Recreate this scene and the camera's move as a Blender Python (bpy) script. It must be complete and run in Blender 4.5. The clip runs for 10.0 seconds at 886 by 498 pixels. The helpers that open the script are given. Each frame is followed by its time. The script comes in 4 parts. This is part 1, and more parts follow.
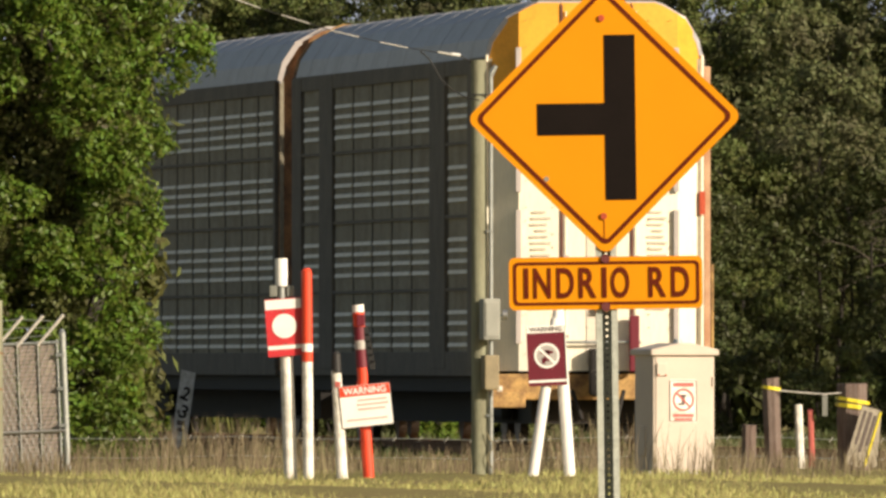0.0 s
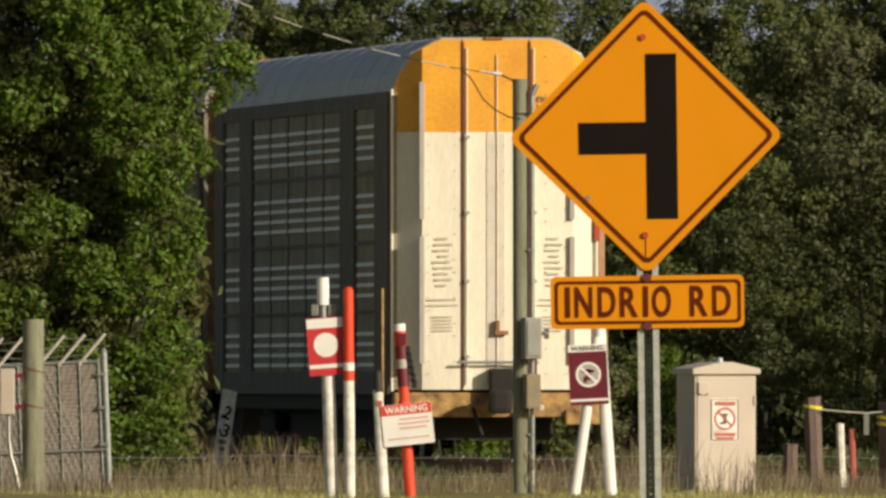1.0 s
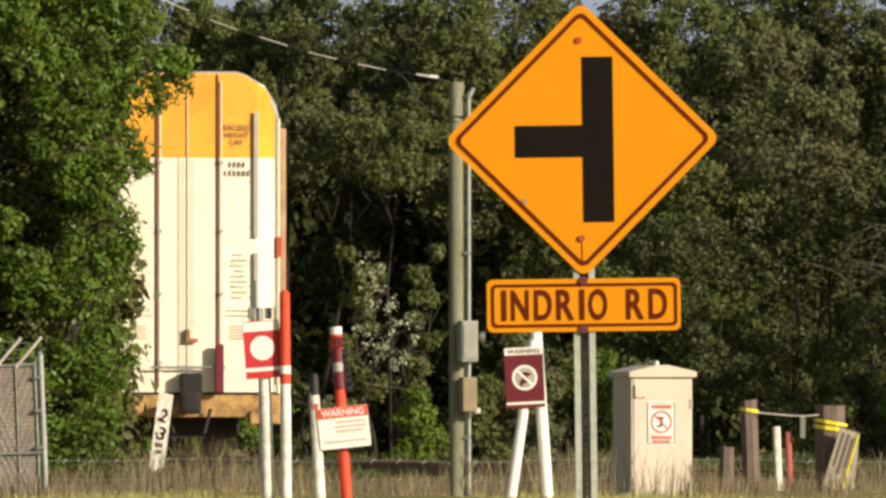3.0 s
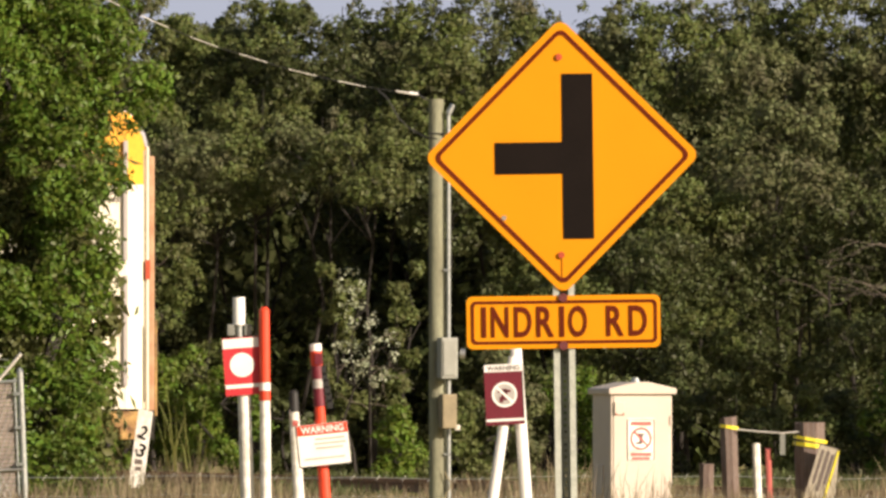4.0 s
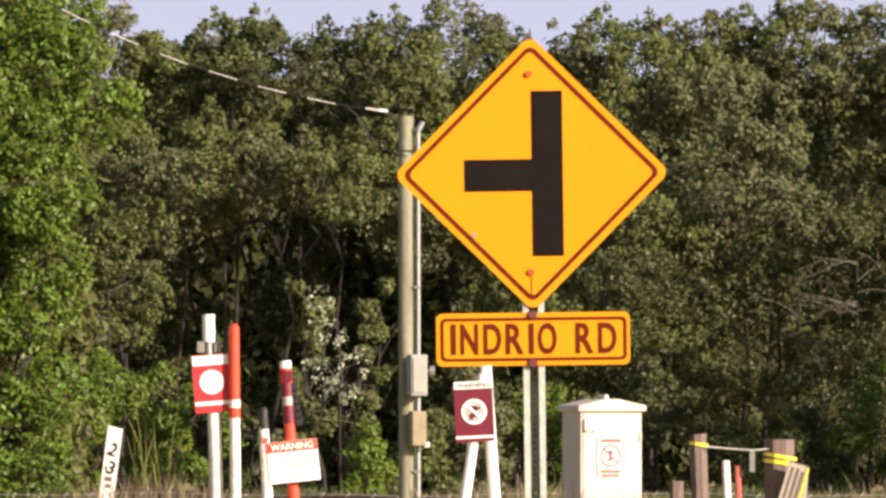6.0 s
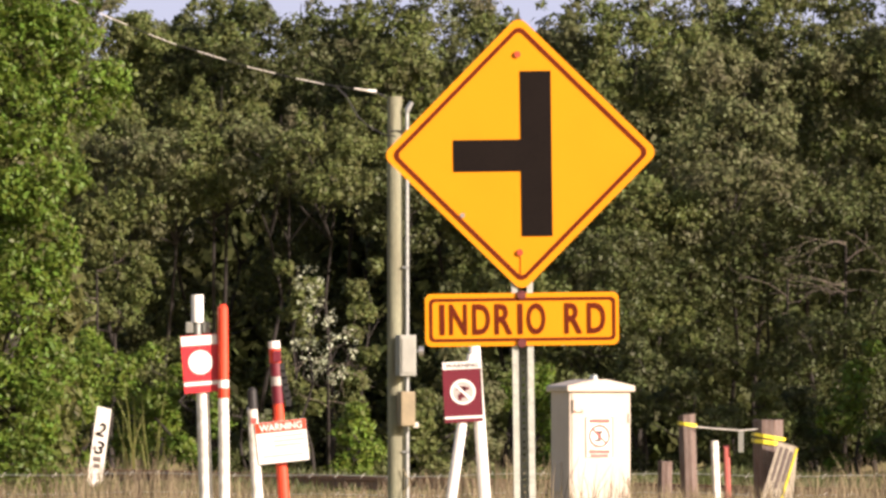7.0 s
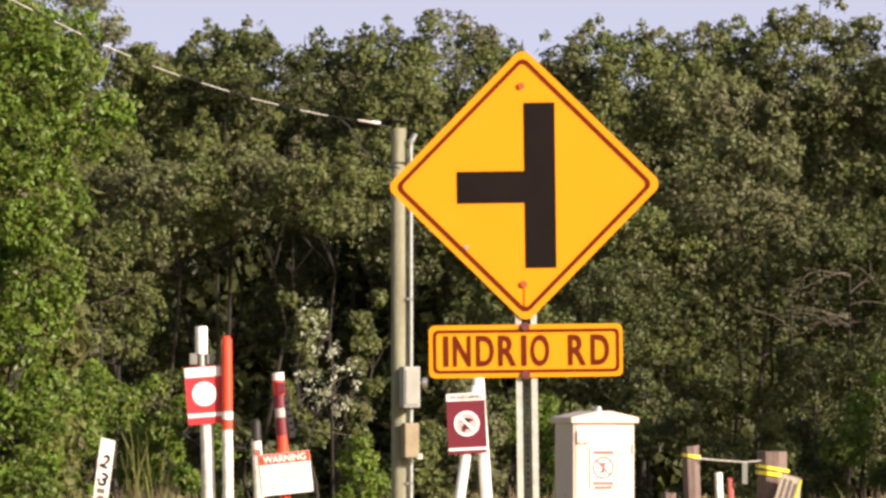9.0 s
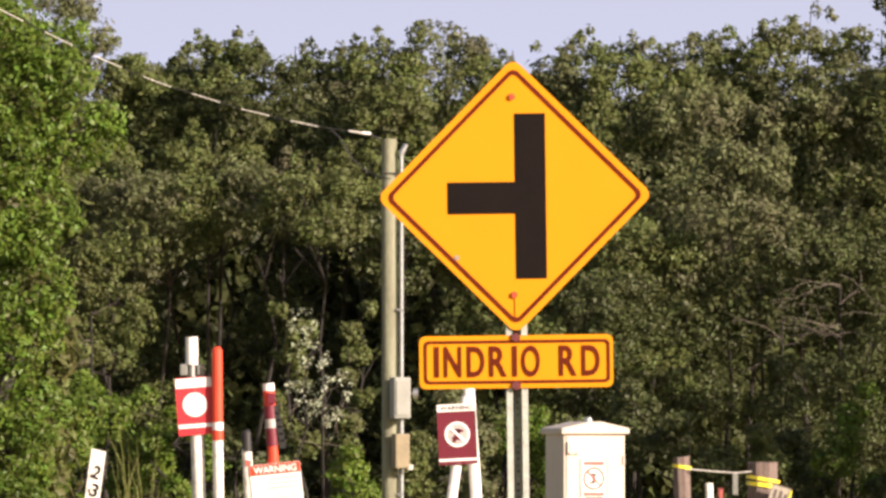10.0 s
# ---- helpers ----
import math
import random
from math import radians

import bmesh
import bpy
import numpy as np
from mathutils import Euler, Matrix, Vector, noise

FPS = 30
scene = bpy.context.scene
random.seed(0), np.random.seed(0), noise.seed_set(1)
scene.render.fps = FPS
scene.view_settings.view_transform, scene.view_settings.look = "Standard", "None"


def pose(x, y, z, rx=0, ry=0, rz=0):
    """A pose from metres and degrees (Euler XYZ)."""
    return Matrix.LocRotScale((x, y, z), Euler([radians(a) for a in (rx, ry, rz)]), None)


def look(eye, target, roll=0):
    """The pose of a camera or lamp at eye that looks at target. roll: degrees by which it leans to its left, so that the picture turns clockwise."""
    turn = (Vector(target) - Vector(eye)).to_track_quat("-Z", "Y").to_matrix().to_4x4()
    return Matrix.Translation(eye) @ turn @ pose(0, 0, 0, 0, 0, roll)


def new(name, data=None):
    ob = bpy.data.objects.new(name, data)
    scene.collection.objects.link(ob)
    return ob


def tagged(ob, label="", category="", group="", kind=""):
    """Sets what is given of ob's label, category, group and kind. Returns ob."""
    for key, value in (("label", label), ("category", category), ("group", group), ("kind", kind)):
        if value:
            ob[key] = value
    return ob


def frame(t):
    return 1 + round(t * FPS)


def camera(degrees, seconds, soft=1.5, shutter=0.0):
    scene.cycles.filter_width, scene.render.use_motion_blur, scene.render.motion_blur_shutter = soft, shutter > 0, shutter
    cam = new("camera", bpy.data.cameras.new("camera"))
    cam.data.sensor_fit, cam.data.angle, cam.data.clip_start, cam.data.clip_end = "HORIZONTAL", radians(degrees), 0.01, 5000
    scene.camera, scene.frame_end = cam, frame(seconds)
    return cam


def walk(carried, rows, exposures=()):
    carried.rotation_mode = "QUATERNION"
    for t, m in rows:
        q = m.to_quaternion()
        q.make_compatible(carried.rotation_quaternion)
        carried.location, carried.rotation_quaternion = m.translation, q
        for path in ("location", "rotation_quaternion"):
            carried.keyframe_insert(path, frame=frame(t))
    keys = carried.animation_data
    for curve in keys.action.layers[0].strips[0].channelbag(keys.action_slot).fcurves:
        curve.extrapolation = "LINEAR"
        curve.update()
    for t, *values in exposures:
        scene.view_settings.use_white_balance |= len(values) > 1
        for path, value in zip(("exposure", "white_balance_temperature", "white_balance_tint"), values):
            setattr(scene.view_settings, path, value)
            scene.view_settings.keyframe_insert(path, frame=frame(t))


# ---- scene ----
LENS = 1.932
EYE = (0.0, 0.0, 1.0)
cam = camera(LENS, 10.0, soft=2.85)
# seconds, then where the view's centre goes through a plane 100 m ahead
AIM = [
    (0, -0.5006, 0.4423), (0.5, -0.6949, 0.5180), (1, -0.6587, 0.5146), (1.5, -0.5370, 0.5394),
    (2, -0.5122, 0.5295), (2.5, -0.4645, 0.5591), (2.7, -0.4486, 0.5370), (3.8, -0.3410, 0.5196),
    (4, -0.3394, 0.5904), (4.5, -0.2834, 0.5689), (5, -0.2570, 0.6348), (5.5, -0.2653, 0.6216),
    (5.7, -0.2465, 0.6563), (6.8, -0.1970, 0.6241), (7, -0.1813, 0.5805), (7.5, -0.1960, 0.6727),
    (8, -0.1467, 0.7187), (8.5, -0.1548, 0.7024), (9, -0.1960, 0.7008), (9.5, -0.1566, 0.7172),
    (10, -0.1599, 0.7418),
]
walk(cam, [(t, look(EYE, (x, 100.0, 1.0 + z))) for t, x, z in AIM],
     exposures=[(0, 0.3, 6800, 13), (0.9, -0.2, 6600, 10), (1.5, -0.38, 6600, 8), (2.0, -0.48, 6600, 7), (2.5, -0.15, 6600, 8), (4.0, 0.5, 6700, 17),
                (5.0, 0.87, 6600, 22), (7.0, 0.92, 6500, 25), (10, 0.92, 6500, 24)])

# ---- light ----
SUN_AZ, SUN_EL = radians(52), radians(21)   # behind the camera, to its right
sun_dir = Vector((math.sin(SUN_AZ) * math.cos(SUN_EL), -math.cos(SUN_AZ) * math.cos(SUN_EL), math.sin(SUN_EL)))
world = bpy.data.worlds.new("sky")
scene.world = world
world.use_nodes = True
wt = world.node_tree
sky = wt.nodes.new("ShaderNodeTexSky")
sky.sky_type, sky.sun_disc = "NISHITA", False
sky.sun_elevation = SUN_EL
sky.sun_rotation = math.atan2(sun_dir.x, sun_dir.y)
sky.air_density, sky.dust_density = 1.2, 3.0
wt.nodes["Background"].inputs[1].default_value = 0.06
# brightness added to the sky colour round the horizon as pale haze, thinning upwards
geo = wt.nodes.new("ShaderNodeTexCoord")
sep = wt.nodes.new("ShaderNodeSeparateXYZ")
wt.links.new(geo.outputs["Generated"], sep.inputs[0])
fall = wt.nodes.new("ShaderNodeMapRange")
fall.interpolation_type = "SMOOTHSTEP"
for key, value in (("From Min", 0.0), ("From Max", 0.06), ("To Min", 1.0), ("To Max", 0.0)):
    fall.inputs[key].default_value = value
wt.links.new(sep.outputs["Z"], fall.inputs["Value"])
haze_glow = wt.nodes.new("ShaderNodeMix")
haze_glow.data_type, haze_glow.blend_type = "RGBA", "ADD"
haze_glow.inputs["B"].default_value = (5.2, 6.0, 7.7, 1)
wt.links.new(fall.outputs[0], haze_glow.inputs["Factor"])
wt.links.new(sky.outputs[0], haze_glow.inputs["A"])
wt.links.new(haze_glow.outputs["Result"], wt.nodes["Background"].inputs[0])
sun_data = bpy.data.lights.new("sun", "SUN")
sun_data.energy, sun_data.angle, sun_data.color = 5.0, radians(0.6), (1.0, 0.88, 0.70)
sun = new("sun", sun_data)
sun.matrix_world = look(tuple(sun_dir * 50), (0, 0, 0))


# ---- materials ----
def mat(name, base, rough=0.7, metal=0.0, vary=0.25, scale=6.0, fine=60.0, bump=0.15, second=None, island=0.0, obj_random=0.0, stretch=(1, 1, 1), trans=0.0, spec=0.5):
    """Two scales of variation in colour, one in relief. second: the colour of stains."""
    m = bpy.data.materials.new(name)
    m.use_nodes = True
    nt = m.node_tree
    b = nt.nodes["Principled BSDF"]
    b.inputs["Roughness"].default_value, b.inputs["Metallic"].default_value = rough, metal
    b.inputs["Specular IOR Level"].default_value = spec
    co = nt.nodes.new("ShaderNodeTexCoord")
    mp = nt.nodes.new("ShaderNodeMapping")
    mp.inputs["Scale"].default_value = stretch
    nt.links.new(co.outputs["Object"], mp.inputs["Vector"])
    n1, n2 = nt.nodes.new("ShaderNodeTexNoise"), nt.nodes.new("ShaderNodeTexNoise")
    n1.inputs["Scale"].default_value, n2.inputs["Scale"].default_value = scale, fine
    n1.inputs["Detail"].default_value, n2.inputs["Detail"].default_value = 5, 3
    for n in (n1, n2):
        nt.links.new(mp.outputs[0], n.inputs["Vector"])
    ramp = nt.nodes.new("ShaderNodeMapRange")
    ramp.inputs["From Min"].default_value, ramp.inputs["From Max"].default_value = 0.38, 0.72
    nt.links.new(n1.outputs["Fac"], ramp.inputs["Value"])
    mix = nt.nodes.new("ShaderNodeMix")
    mix.data_type = "RGBA"
    dark = second or tuple(c * (1 - vary) for c in base)
    mix.inputs["A"].default_value, mix.inputs["B"].default_value = (*base, 1), (*dark, 1)
    nt.links.new(ramp.outputs[0], mix.inputs["Factor"])
    hsv = nt.nodes.new("ShaderNodeHueSaturation")
    nt.links.new(mix.outputs["Result"], hsv.inputs["Color"])
    mr = nt.nodes.new("ShaderNodeMapRange")
    mr.inputs["From Min"].default_value, mr.inputs["From Max"].default_value = 0.3, 0.7
    mr.inputs["To Min"].default_value, mr.inputs["To Max"].default_value = 1 - vary * 0.6, 1 + vary * 0.6
    nt.links.new(n2.outputs["Fac"], mr.inputs["Value"])
    value = mr.outputs[0]
    if island or obj_random:
        src = nt.nodes.new("ShaderNodeNewGeometry").outputs["Random Per Island"] if island else nt.nodes.new("ShaderNodeObjectInfo").outputs["Random"]
        amt = island or obj_random
        r2 = nt.nodes.new("ShaderNodeMapRange")
        r2.inputs["To Min"].default_value, r2.inputs["To Max"].default_value = 1 - amt, 1 + amt
        nt.links.new(src, r2.inputs["Value"])
        mul = nt.nodes.new("ShaderNodeMath")
        mul.operation = "MULTIPLY"
        nt.links.new(value, mul.inputs[0])
        nt.links.new(r2.outputs[0], mul.inputs[1])
        value = mul.outputs[0]
        if island:
            r3 = nt.nodes.new("ShaderNodeMapRange")
            r3.inputs["To Min"].default_value, r3.inputs["To Max"].default_value = 0.47, 0.52
            nt.links.new(src, r3.inputs["Value"])
            nt.links.new(r3.outputs[0], hsv.inputs["Hue"])
    nt.links.new(value, hsv.inputs["Value"])
    nt.links.new(hsv.outputs["Color"], b.inputs["Base Color"])
    if bump:
        bp = nt.nodes.new("ShaderNodeBump")
        bp.inputs["Strength"].default_value, bp.inputs["Distance"].default_value = bump, 0.01
        nt.links.new(n2.outputs["Fac"], bp.inputs["Height"])
        nt.links.new(bp.outputs["Normal"], b.inputs["Normal"])
    if trans:
        tr = nt.nodes.new("ShaderNodeBsdfTranslucent")
        nt.links.new(hsv.outputs["Color"], tr.inputs["Color"])
        ms = nt.nodes.new("ShaderNodeMixShader")
        ms.inputs[0].default_value = trans
        nt.links.new(b.outputs[0], ms.inputs[1])
        nt.links.new(tr.outputs[0], ms.inputs[2])
        nt.links.new(ms.outputs[0], nt.nodes["Material Output"].inputs[0])
    return m


M_YELLOW = mat("sign yellow", (0.74, 0.275, 0.004), 0.6, vary=0.05, scale=3, fine=200, bump=0.02, spec=0.15)
# black print in dark red, the yellow's glare mixed into its colour
M_LETTER = mat("sign print", (0.12, 0.018, 0.006), 0.8, vary=0.2, bump=0.02, spec=0.1)
M_POST = mat("dull galvanised post", (0.50, 0.53, 0.47), 0.6, 0.2, 0.25, 25, 120, 0.05)
M_BLACK = mat("sign black", (0.010, 0.007, 0.006), 0.8, vary=0.2, bump=0.02, spec=0.1)
M_GALV = mat("galvanised steel", (0.42, 0.45, 0.44), 0.42, 0.75, 0.2, 25, 120, 0.05)
M_ALU = mat("bare aluminium", (0.5, 0.5, 0.48), 0.4, 0.8, 0.15, 30, 120, 0.05)
M_BOLT = mat("rusty bolt", (0.50, 0.075, 0.03), 0.6, 0.1, 0.3, 60, 200)
M_OLDBOLT = mat("old dark bolt", (0.14, 0.03, 0.03), 0.7, 0.1, 0.3, 60, 200)
M_WHITE = mat("white paint", (0.90, 0.89, 0.85), 0.45, vary=0.08, scale=5, fine=80, bump=0.05)
M_WORN = mat("worn white paint", (0.88, 0.86, 0.81), 0.6, vary=0.2, scale=9, fine=70, second=(0.52, 0.50, 0.42))
M_RED = mat("marker red", (0.62, 0.035, 0.045), 0.5, vary=0.1, scale=6, bump=0.03)
M_DARKRED = mat("dark red vinyl", (0.15, 0.011, 0.025), 0.5, vary=0.12, scale=6, bump=0.03)
M_ORANGE = mat("faded orange red plastic", (0.76, 0.065, 0.022), 0.5, vary=0.12, scale=8, bump=0.04)
M_WOOD = mat("weathered pole wood", (0.27, 0.28, 0.19), 0.85, vary=0.3, scale=3, fine=40, bump=0.5, stretch=(6, 6, 0.5), second=(0.17, 0.165, 0.11))
M_WOODP = mat("grey fence wood", (0.185, 0.145, 0.125), 0.9, vary=0.4, scale=7, fine=50, bump=0.6, stretch=(5, 5, 0.6), second=(0.12, 0.075, 0.06))
M_CAB = mat("cabinet enamel", (0.56, 0.49, 0.41), 0.5, vary=0.06, scale=2.5, fine=90, bump=0.03, second=(0.50, 0.43, 0.36))
M_METER = mat("grey meter steel", (0.25, 0.26, 0.23), 0.5, 0.2, 0.15, 8, 90, 0.05)
M_METER2 = mat("brown grey steel", (0.24, 0.20, 0.12), 0.6, 0.2, 0.2, 8, 90, 0.05)
M_TAPE = mat("yellow tape", (0.80, 0.68, 0.04), 0.5, vary=0.15, scale=20)
M_BOARD = mat("faded board", (0.42, 0.38, 0.30), 0.8, vary=0.3, scale=12)
M_FAINT = mat("faint print", (0.58, 0.53, 0.44), 0.7, vary=0.2, bump=0)
M_INK = mat("grey ink", (0.14, 0.11, 0.10), 0.7, vary=0.2, bump=0)
M_REDINK = mat("faded red ink", (0.50, 0.12, 0.10), 0.6, vary=0.2, bump=0)
M_GREYINK = mat("grey disc print", (0.45, 0.43, 0.40), 0.6, vary=0.2, bump=0)
M_SLAT = mat("beige slat plastic", (0.31, 0.265, 0.23), 0.8, vary=0.25, scale=4, fine=30, obj_random=0.12)
M_CABLE = mat("black cable", (0.02, 0.02, 0.02), 0.6, bump=0)
M_WIRE = mat("bare wire", (0.78, 0.75, 0.68), 0.4, 0.2, bump=0)
M_CARSIDE = mat("oxidised car side steel", (0.33, 0.30, 0.225), 0.8, 0.0, 0.3, 1.2, 14, 0.1, second=(0.24, 0.21, 0.155), spec=0.2)
M_CARPOST = mat("dark side post", (0.155, 0.135, 0.105), 0.8, 0.0, 0.3, 2, 20, 0.1)
M_LOUVRE = mat("pale lit louvre", (0.80, 0.77, 0.68), 0.5, 0.1, 0.25, 3, 25, 0.05)
M_ROOF = mat("car roof steel", (0.44, 0.44, 0.47), 0.5, 0.3, 0.25, 0.8, 12, 0.08, second=(0.36, 0.36, 0.385))
M_DOORW = mat("car door white", (0.90, 0.85, 0.69), 0.5, vary=0.10, scale=1.3, fine=15, bump=0.05, second=(0.78, 0.73, 0.62), stretch=(2, 2, 0.4))
M_DOORY = mat("car door yellow", (0.86, 0.42, 0.04), 0.5, vary=0.12, scale=1.5, fine=18, bump=0.05, second=(0.74, 0.33, 0.03))
M_SEAM = mat("dark rusty seam", (0.15, 0.055, 0.045), 0.8, vary=0.4, scale=4, second=(0.09, 0.035, 0.03))
# red print paled to pink, the white board's glare put into the ink
M_PINKINK = mat("glare-paled red ink", (0.78, 0.48, 0.42), 0.6, vary=0.2, bump=0)
M_TAN = mat("tan corner steel", (0.52, 0.33, 0.20), 0.7, vary=0.2, scale=3, second=(0.40, 0.20, 0.11))
M_STRIP = mat("worn door strip", (0.72, 0.66, 0.56), 0.6, vary=0.12, scale=4)
M_GREYPANEL = mat("grey door strip", (0.46, 0.42, 0.40), 0.6, vary=0.12, scale=4)
M_RUST = mat("rusty frame", (0.36, 0.17, 0.07), 0.8, 0.2, 0.4, 4, 30, 0.3, second=(0.12, 0.06, 0.035))
M_YRUST = mat("worn yellow sill", (0.50, 0.31, 0.11), 0.75, 0.0, 0.35, 5, 30, 0.2, second=(0.14, 0.07, 0.035))
M_DARK = mat("near-black underframe", (0.02, 0.018, 0.017), 0.8, 0.1, 0.3, 5, 30, 0.2)
M_WHEEL = mat("wheel steel", (0.10, 0.08, 0.07), 0.5, 0.7, 0.3, 5, 30, 0.1)
M_BARK = mat("bark", (0.035, 0.030, 0.026), 0.9, vary=0.4, scale=9, fine=50, bump=0.8, stretch=(3, 3, 0.6))
M_TWIG = mat("bleached twig", (0.17, 0.14, 0.115), 0.9, vary=0.3, scale=3, fine=30, bump=0.1)
LEAVES = [
    mat("leaf green", (0.130, 0.215, 0.028), 0.45, vary=0.3, scale=1.6, fine=6, bump=0, island=0.28, trans=0.38, spec=0.3, second=(0.075, 0.115, 0.02)),
    mat("leaf olive", (0.135, 0.175, 0.050), 0.55, vary=0.3, scale=1.4, fine=6, bump=0, island=0.28, trans=0.38, spec=0.3, second=(0.110, 0.118, 0.045)),
    mat("leaf dusty", (0.155, 0.185, 0.074), 0.6, vary=0.3, scale=1.4, fine=6, bump=0, island=0.28, trans=0.38, spec=0.3, second=(0.135, 0.130, 0.075)),
    mat("leaf bright", (0.145, 0.225, 0.03), 0.5, vary=0.3, scale=1.6, fine=6, bump=0, island=0.28, trans=0.38, spec=0.3, second=(0.085, 0.135, 0.024)),
    mat("leaf silver", (0.40, 0.43, 0.32), 0.4, vary=0.3, scale=1.5, fine=5, bump=0, island=0.5, trans=0.2, spec=0.5, second=(0.16, 0.20, 0.09)),
    # own dark leaf colour, reused as painted shade low in the wood
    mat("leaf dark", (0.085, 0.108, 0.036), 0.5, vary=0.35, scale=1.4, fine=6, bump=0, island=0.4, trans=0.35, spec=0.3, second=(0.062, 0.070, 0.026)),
    mat("leaf hanging", (0.125, 0.150, 0.044), 0.5, vary=0.35, scale=1.8, fine=6, bump=0, island=0.4, trans=0.38, spec=0.3, second=(0.100, 0.098, 0.036)),
]
M_GRASS = mat("mown grass", (0.36, 0.37, 0.13), 0.8, vary=0.3, scale=0.6, fine=8, bump=0, island=0.28, trans=0.2, spec=0.2, second=(0.43, 0.39, 0.17))
M_TALL = mat("dry tall grass", (0.25, 0.20, 0.135), 0.8, vary=0.3, scale=0.5, fine=6, bump=0, island=0.45, trans=0.2, spec=0.2, second=(0.14, 0.13, 0.065))
M_REED = mat("tall green stalk", (0.22, 0.24, 0.07), 0.7, vary=0.3, scale=0.5, fine=6, bump=0, island=0.3, trans=0.2, spec=0.2)
M_GROUND = mat("grassy earth", (0.25, 0.23, 0.10), 0.95, vary=0.4, scale=0.35, fine=9, bump=0.3, second=(0.26, 0.21, 0.11), spec=0.0)
M_BALLAST = mat("track ballast", (0.22, 0.18, 0.12), 0.95, vary=0.5, scale=4, fine=26, bump=0.5, spec=0.0)


# ---- mesh helpers ----
def part(name, bm, material, parent=None, label="", smooth=False):
    me = bpy.data.meshes.new(name)
    bm.normal_update()
    bm.to_mesh(me)
    bm.free()
    me.materials.append(material)
    if smooth:
        me.polygons.foreach_set("use_smooth", [True] * len(me.polygons))
    ob = new(name, me)
    if parent:
        ob.parent = parent
    if label:
        tagged(ob, label)
    return ob


def thing(name, at, label, category, group="", kind=""):
    ob = new(name)
    ob.matrix_basis = at
    return tagged(ob, label, category, group, kind)


def box(bm, c, s, m=None, bevel=0.0):
    r = bmesh.ops.create_cube(bm, size=1.0, matrix=Matrix.Translation(c) @ Matrix.Diagonal((*s, 1)))
    if bevel:
        edges = list({e for v in r["verts"] for e in v.link_edges})
        r = bmesh.ops.bevel(bm, geom=edges, offset=bevel, segments=2, affect="EDGES", profile=0.6)
    if m:
        bmesh.ops.transform(bm, matrix=m, verts=r["verts"])
    return bm


def B(c, s, bevel=0.0, m=None):
    return box(bmesh.new(), c, s, m, bevel)


def rod(bm, a, b, r0, r1=None, seg=12):
    a, b = Vector(a), Vector(b)
    m = Matrix.Translation((a + b) / 2) @ (b - a).to_track_quat("Z", "Y").to_matrix().to_4x4()
    bmesh.ops.create_cone(bm, cap_ends=True, segments=seg, radius1=r0, radius2=r0 if r1 is None else r1, depth=(b - a).length, matrix=m)
    return bm


def R(a, b, r0, r1=None, seg=12):
    return rod(bmesh.new(), a, b, r0, r1, seg)


def prism(bm, outline, y0, y1):
    """A closed outline in x, z, drawn out along y."""
    front = [bm.verts.new((x, y0, z)) for x, z in outline]
    back = [bm.verts.new((x, y1, z)) for x, z in outline]
    n = len(outline)
    bm.faces.new(front)
    bm.faces.new(back[::-1])
    for i in range(n):
        bm.faces.new((front[i], back[i], back[(i + 1) % n], front[(i + 1) % n]))
    bmesh.ops.recalc_face_normals(bm, faces=bm.faces)
    return bm


def ring(bm, outer, inner, y0, y1):
    """A closed band between two outlines of equal length."""
    n = len(outer)
    vs = [[bm.verts.new((x, y, z)) for x, z in o] for o, y in ((outer, y0), (inner, y0), (outer, y1), (inner, y1))]
    for i in range(n):
        j = (i + 1) % n
        bm.faces.new((vs[0][i], vs[0][j], vs[1][j], vs[1][i]))
        bm.faces.new((vs[2][i], vs[3][i], vs[3][j], vs[2][j]))
        bm.faces.new((vs[0][i], vs[2][i], vs[2][j], vs[0][j]))
        bm.faces.new((vs[1][i], vs[1][j], vs[3][j], vs[3][i]))
    bmesh.ops.recalc_face_normals(bm, faces=bm.faces)
    return bm


def rounded(corners, r, seg=6):
    """A convex outline with rounded corners."""
    out, n = [], len(corners)
    for i in range(n):
        p, a, b = (Vector(corners[k % n]) for k in (i, i - 1, i + 1))
        da, db = (a - p).normalized(), (b - p).normalized()
        half = da.angle(db) / 2
        cut = r / math.tan(half)
        p0, p1 = p + da * cut, p + db * cut
        mid = p + (da + db).normalized() * (r / math.sin(half))
        for k in range(seg + 1):
            q = p0.lerp(p1, k / seg)
            q = mid + (q - mid).normalized() * r
            out.append((q.x, q.y))
    return out


def disc(r, cx=0.0, cz=0.0, n=28):
    return [(cx + r * math.cos(2 * math.pi * k / n), cz + r * math.sin(2 * math.pi * k / n)) for k in range(n)]


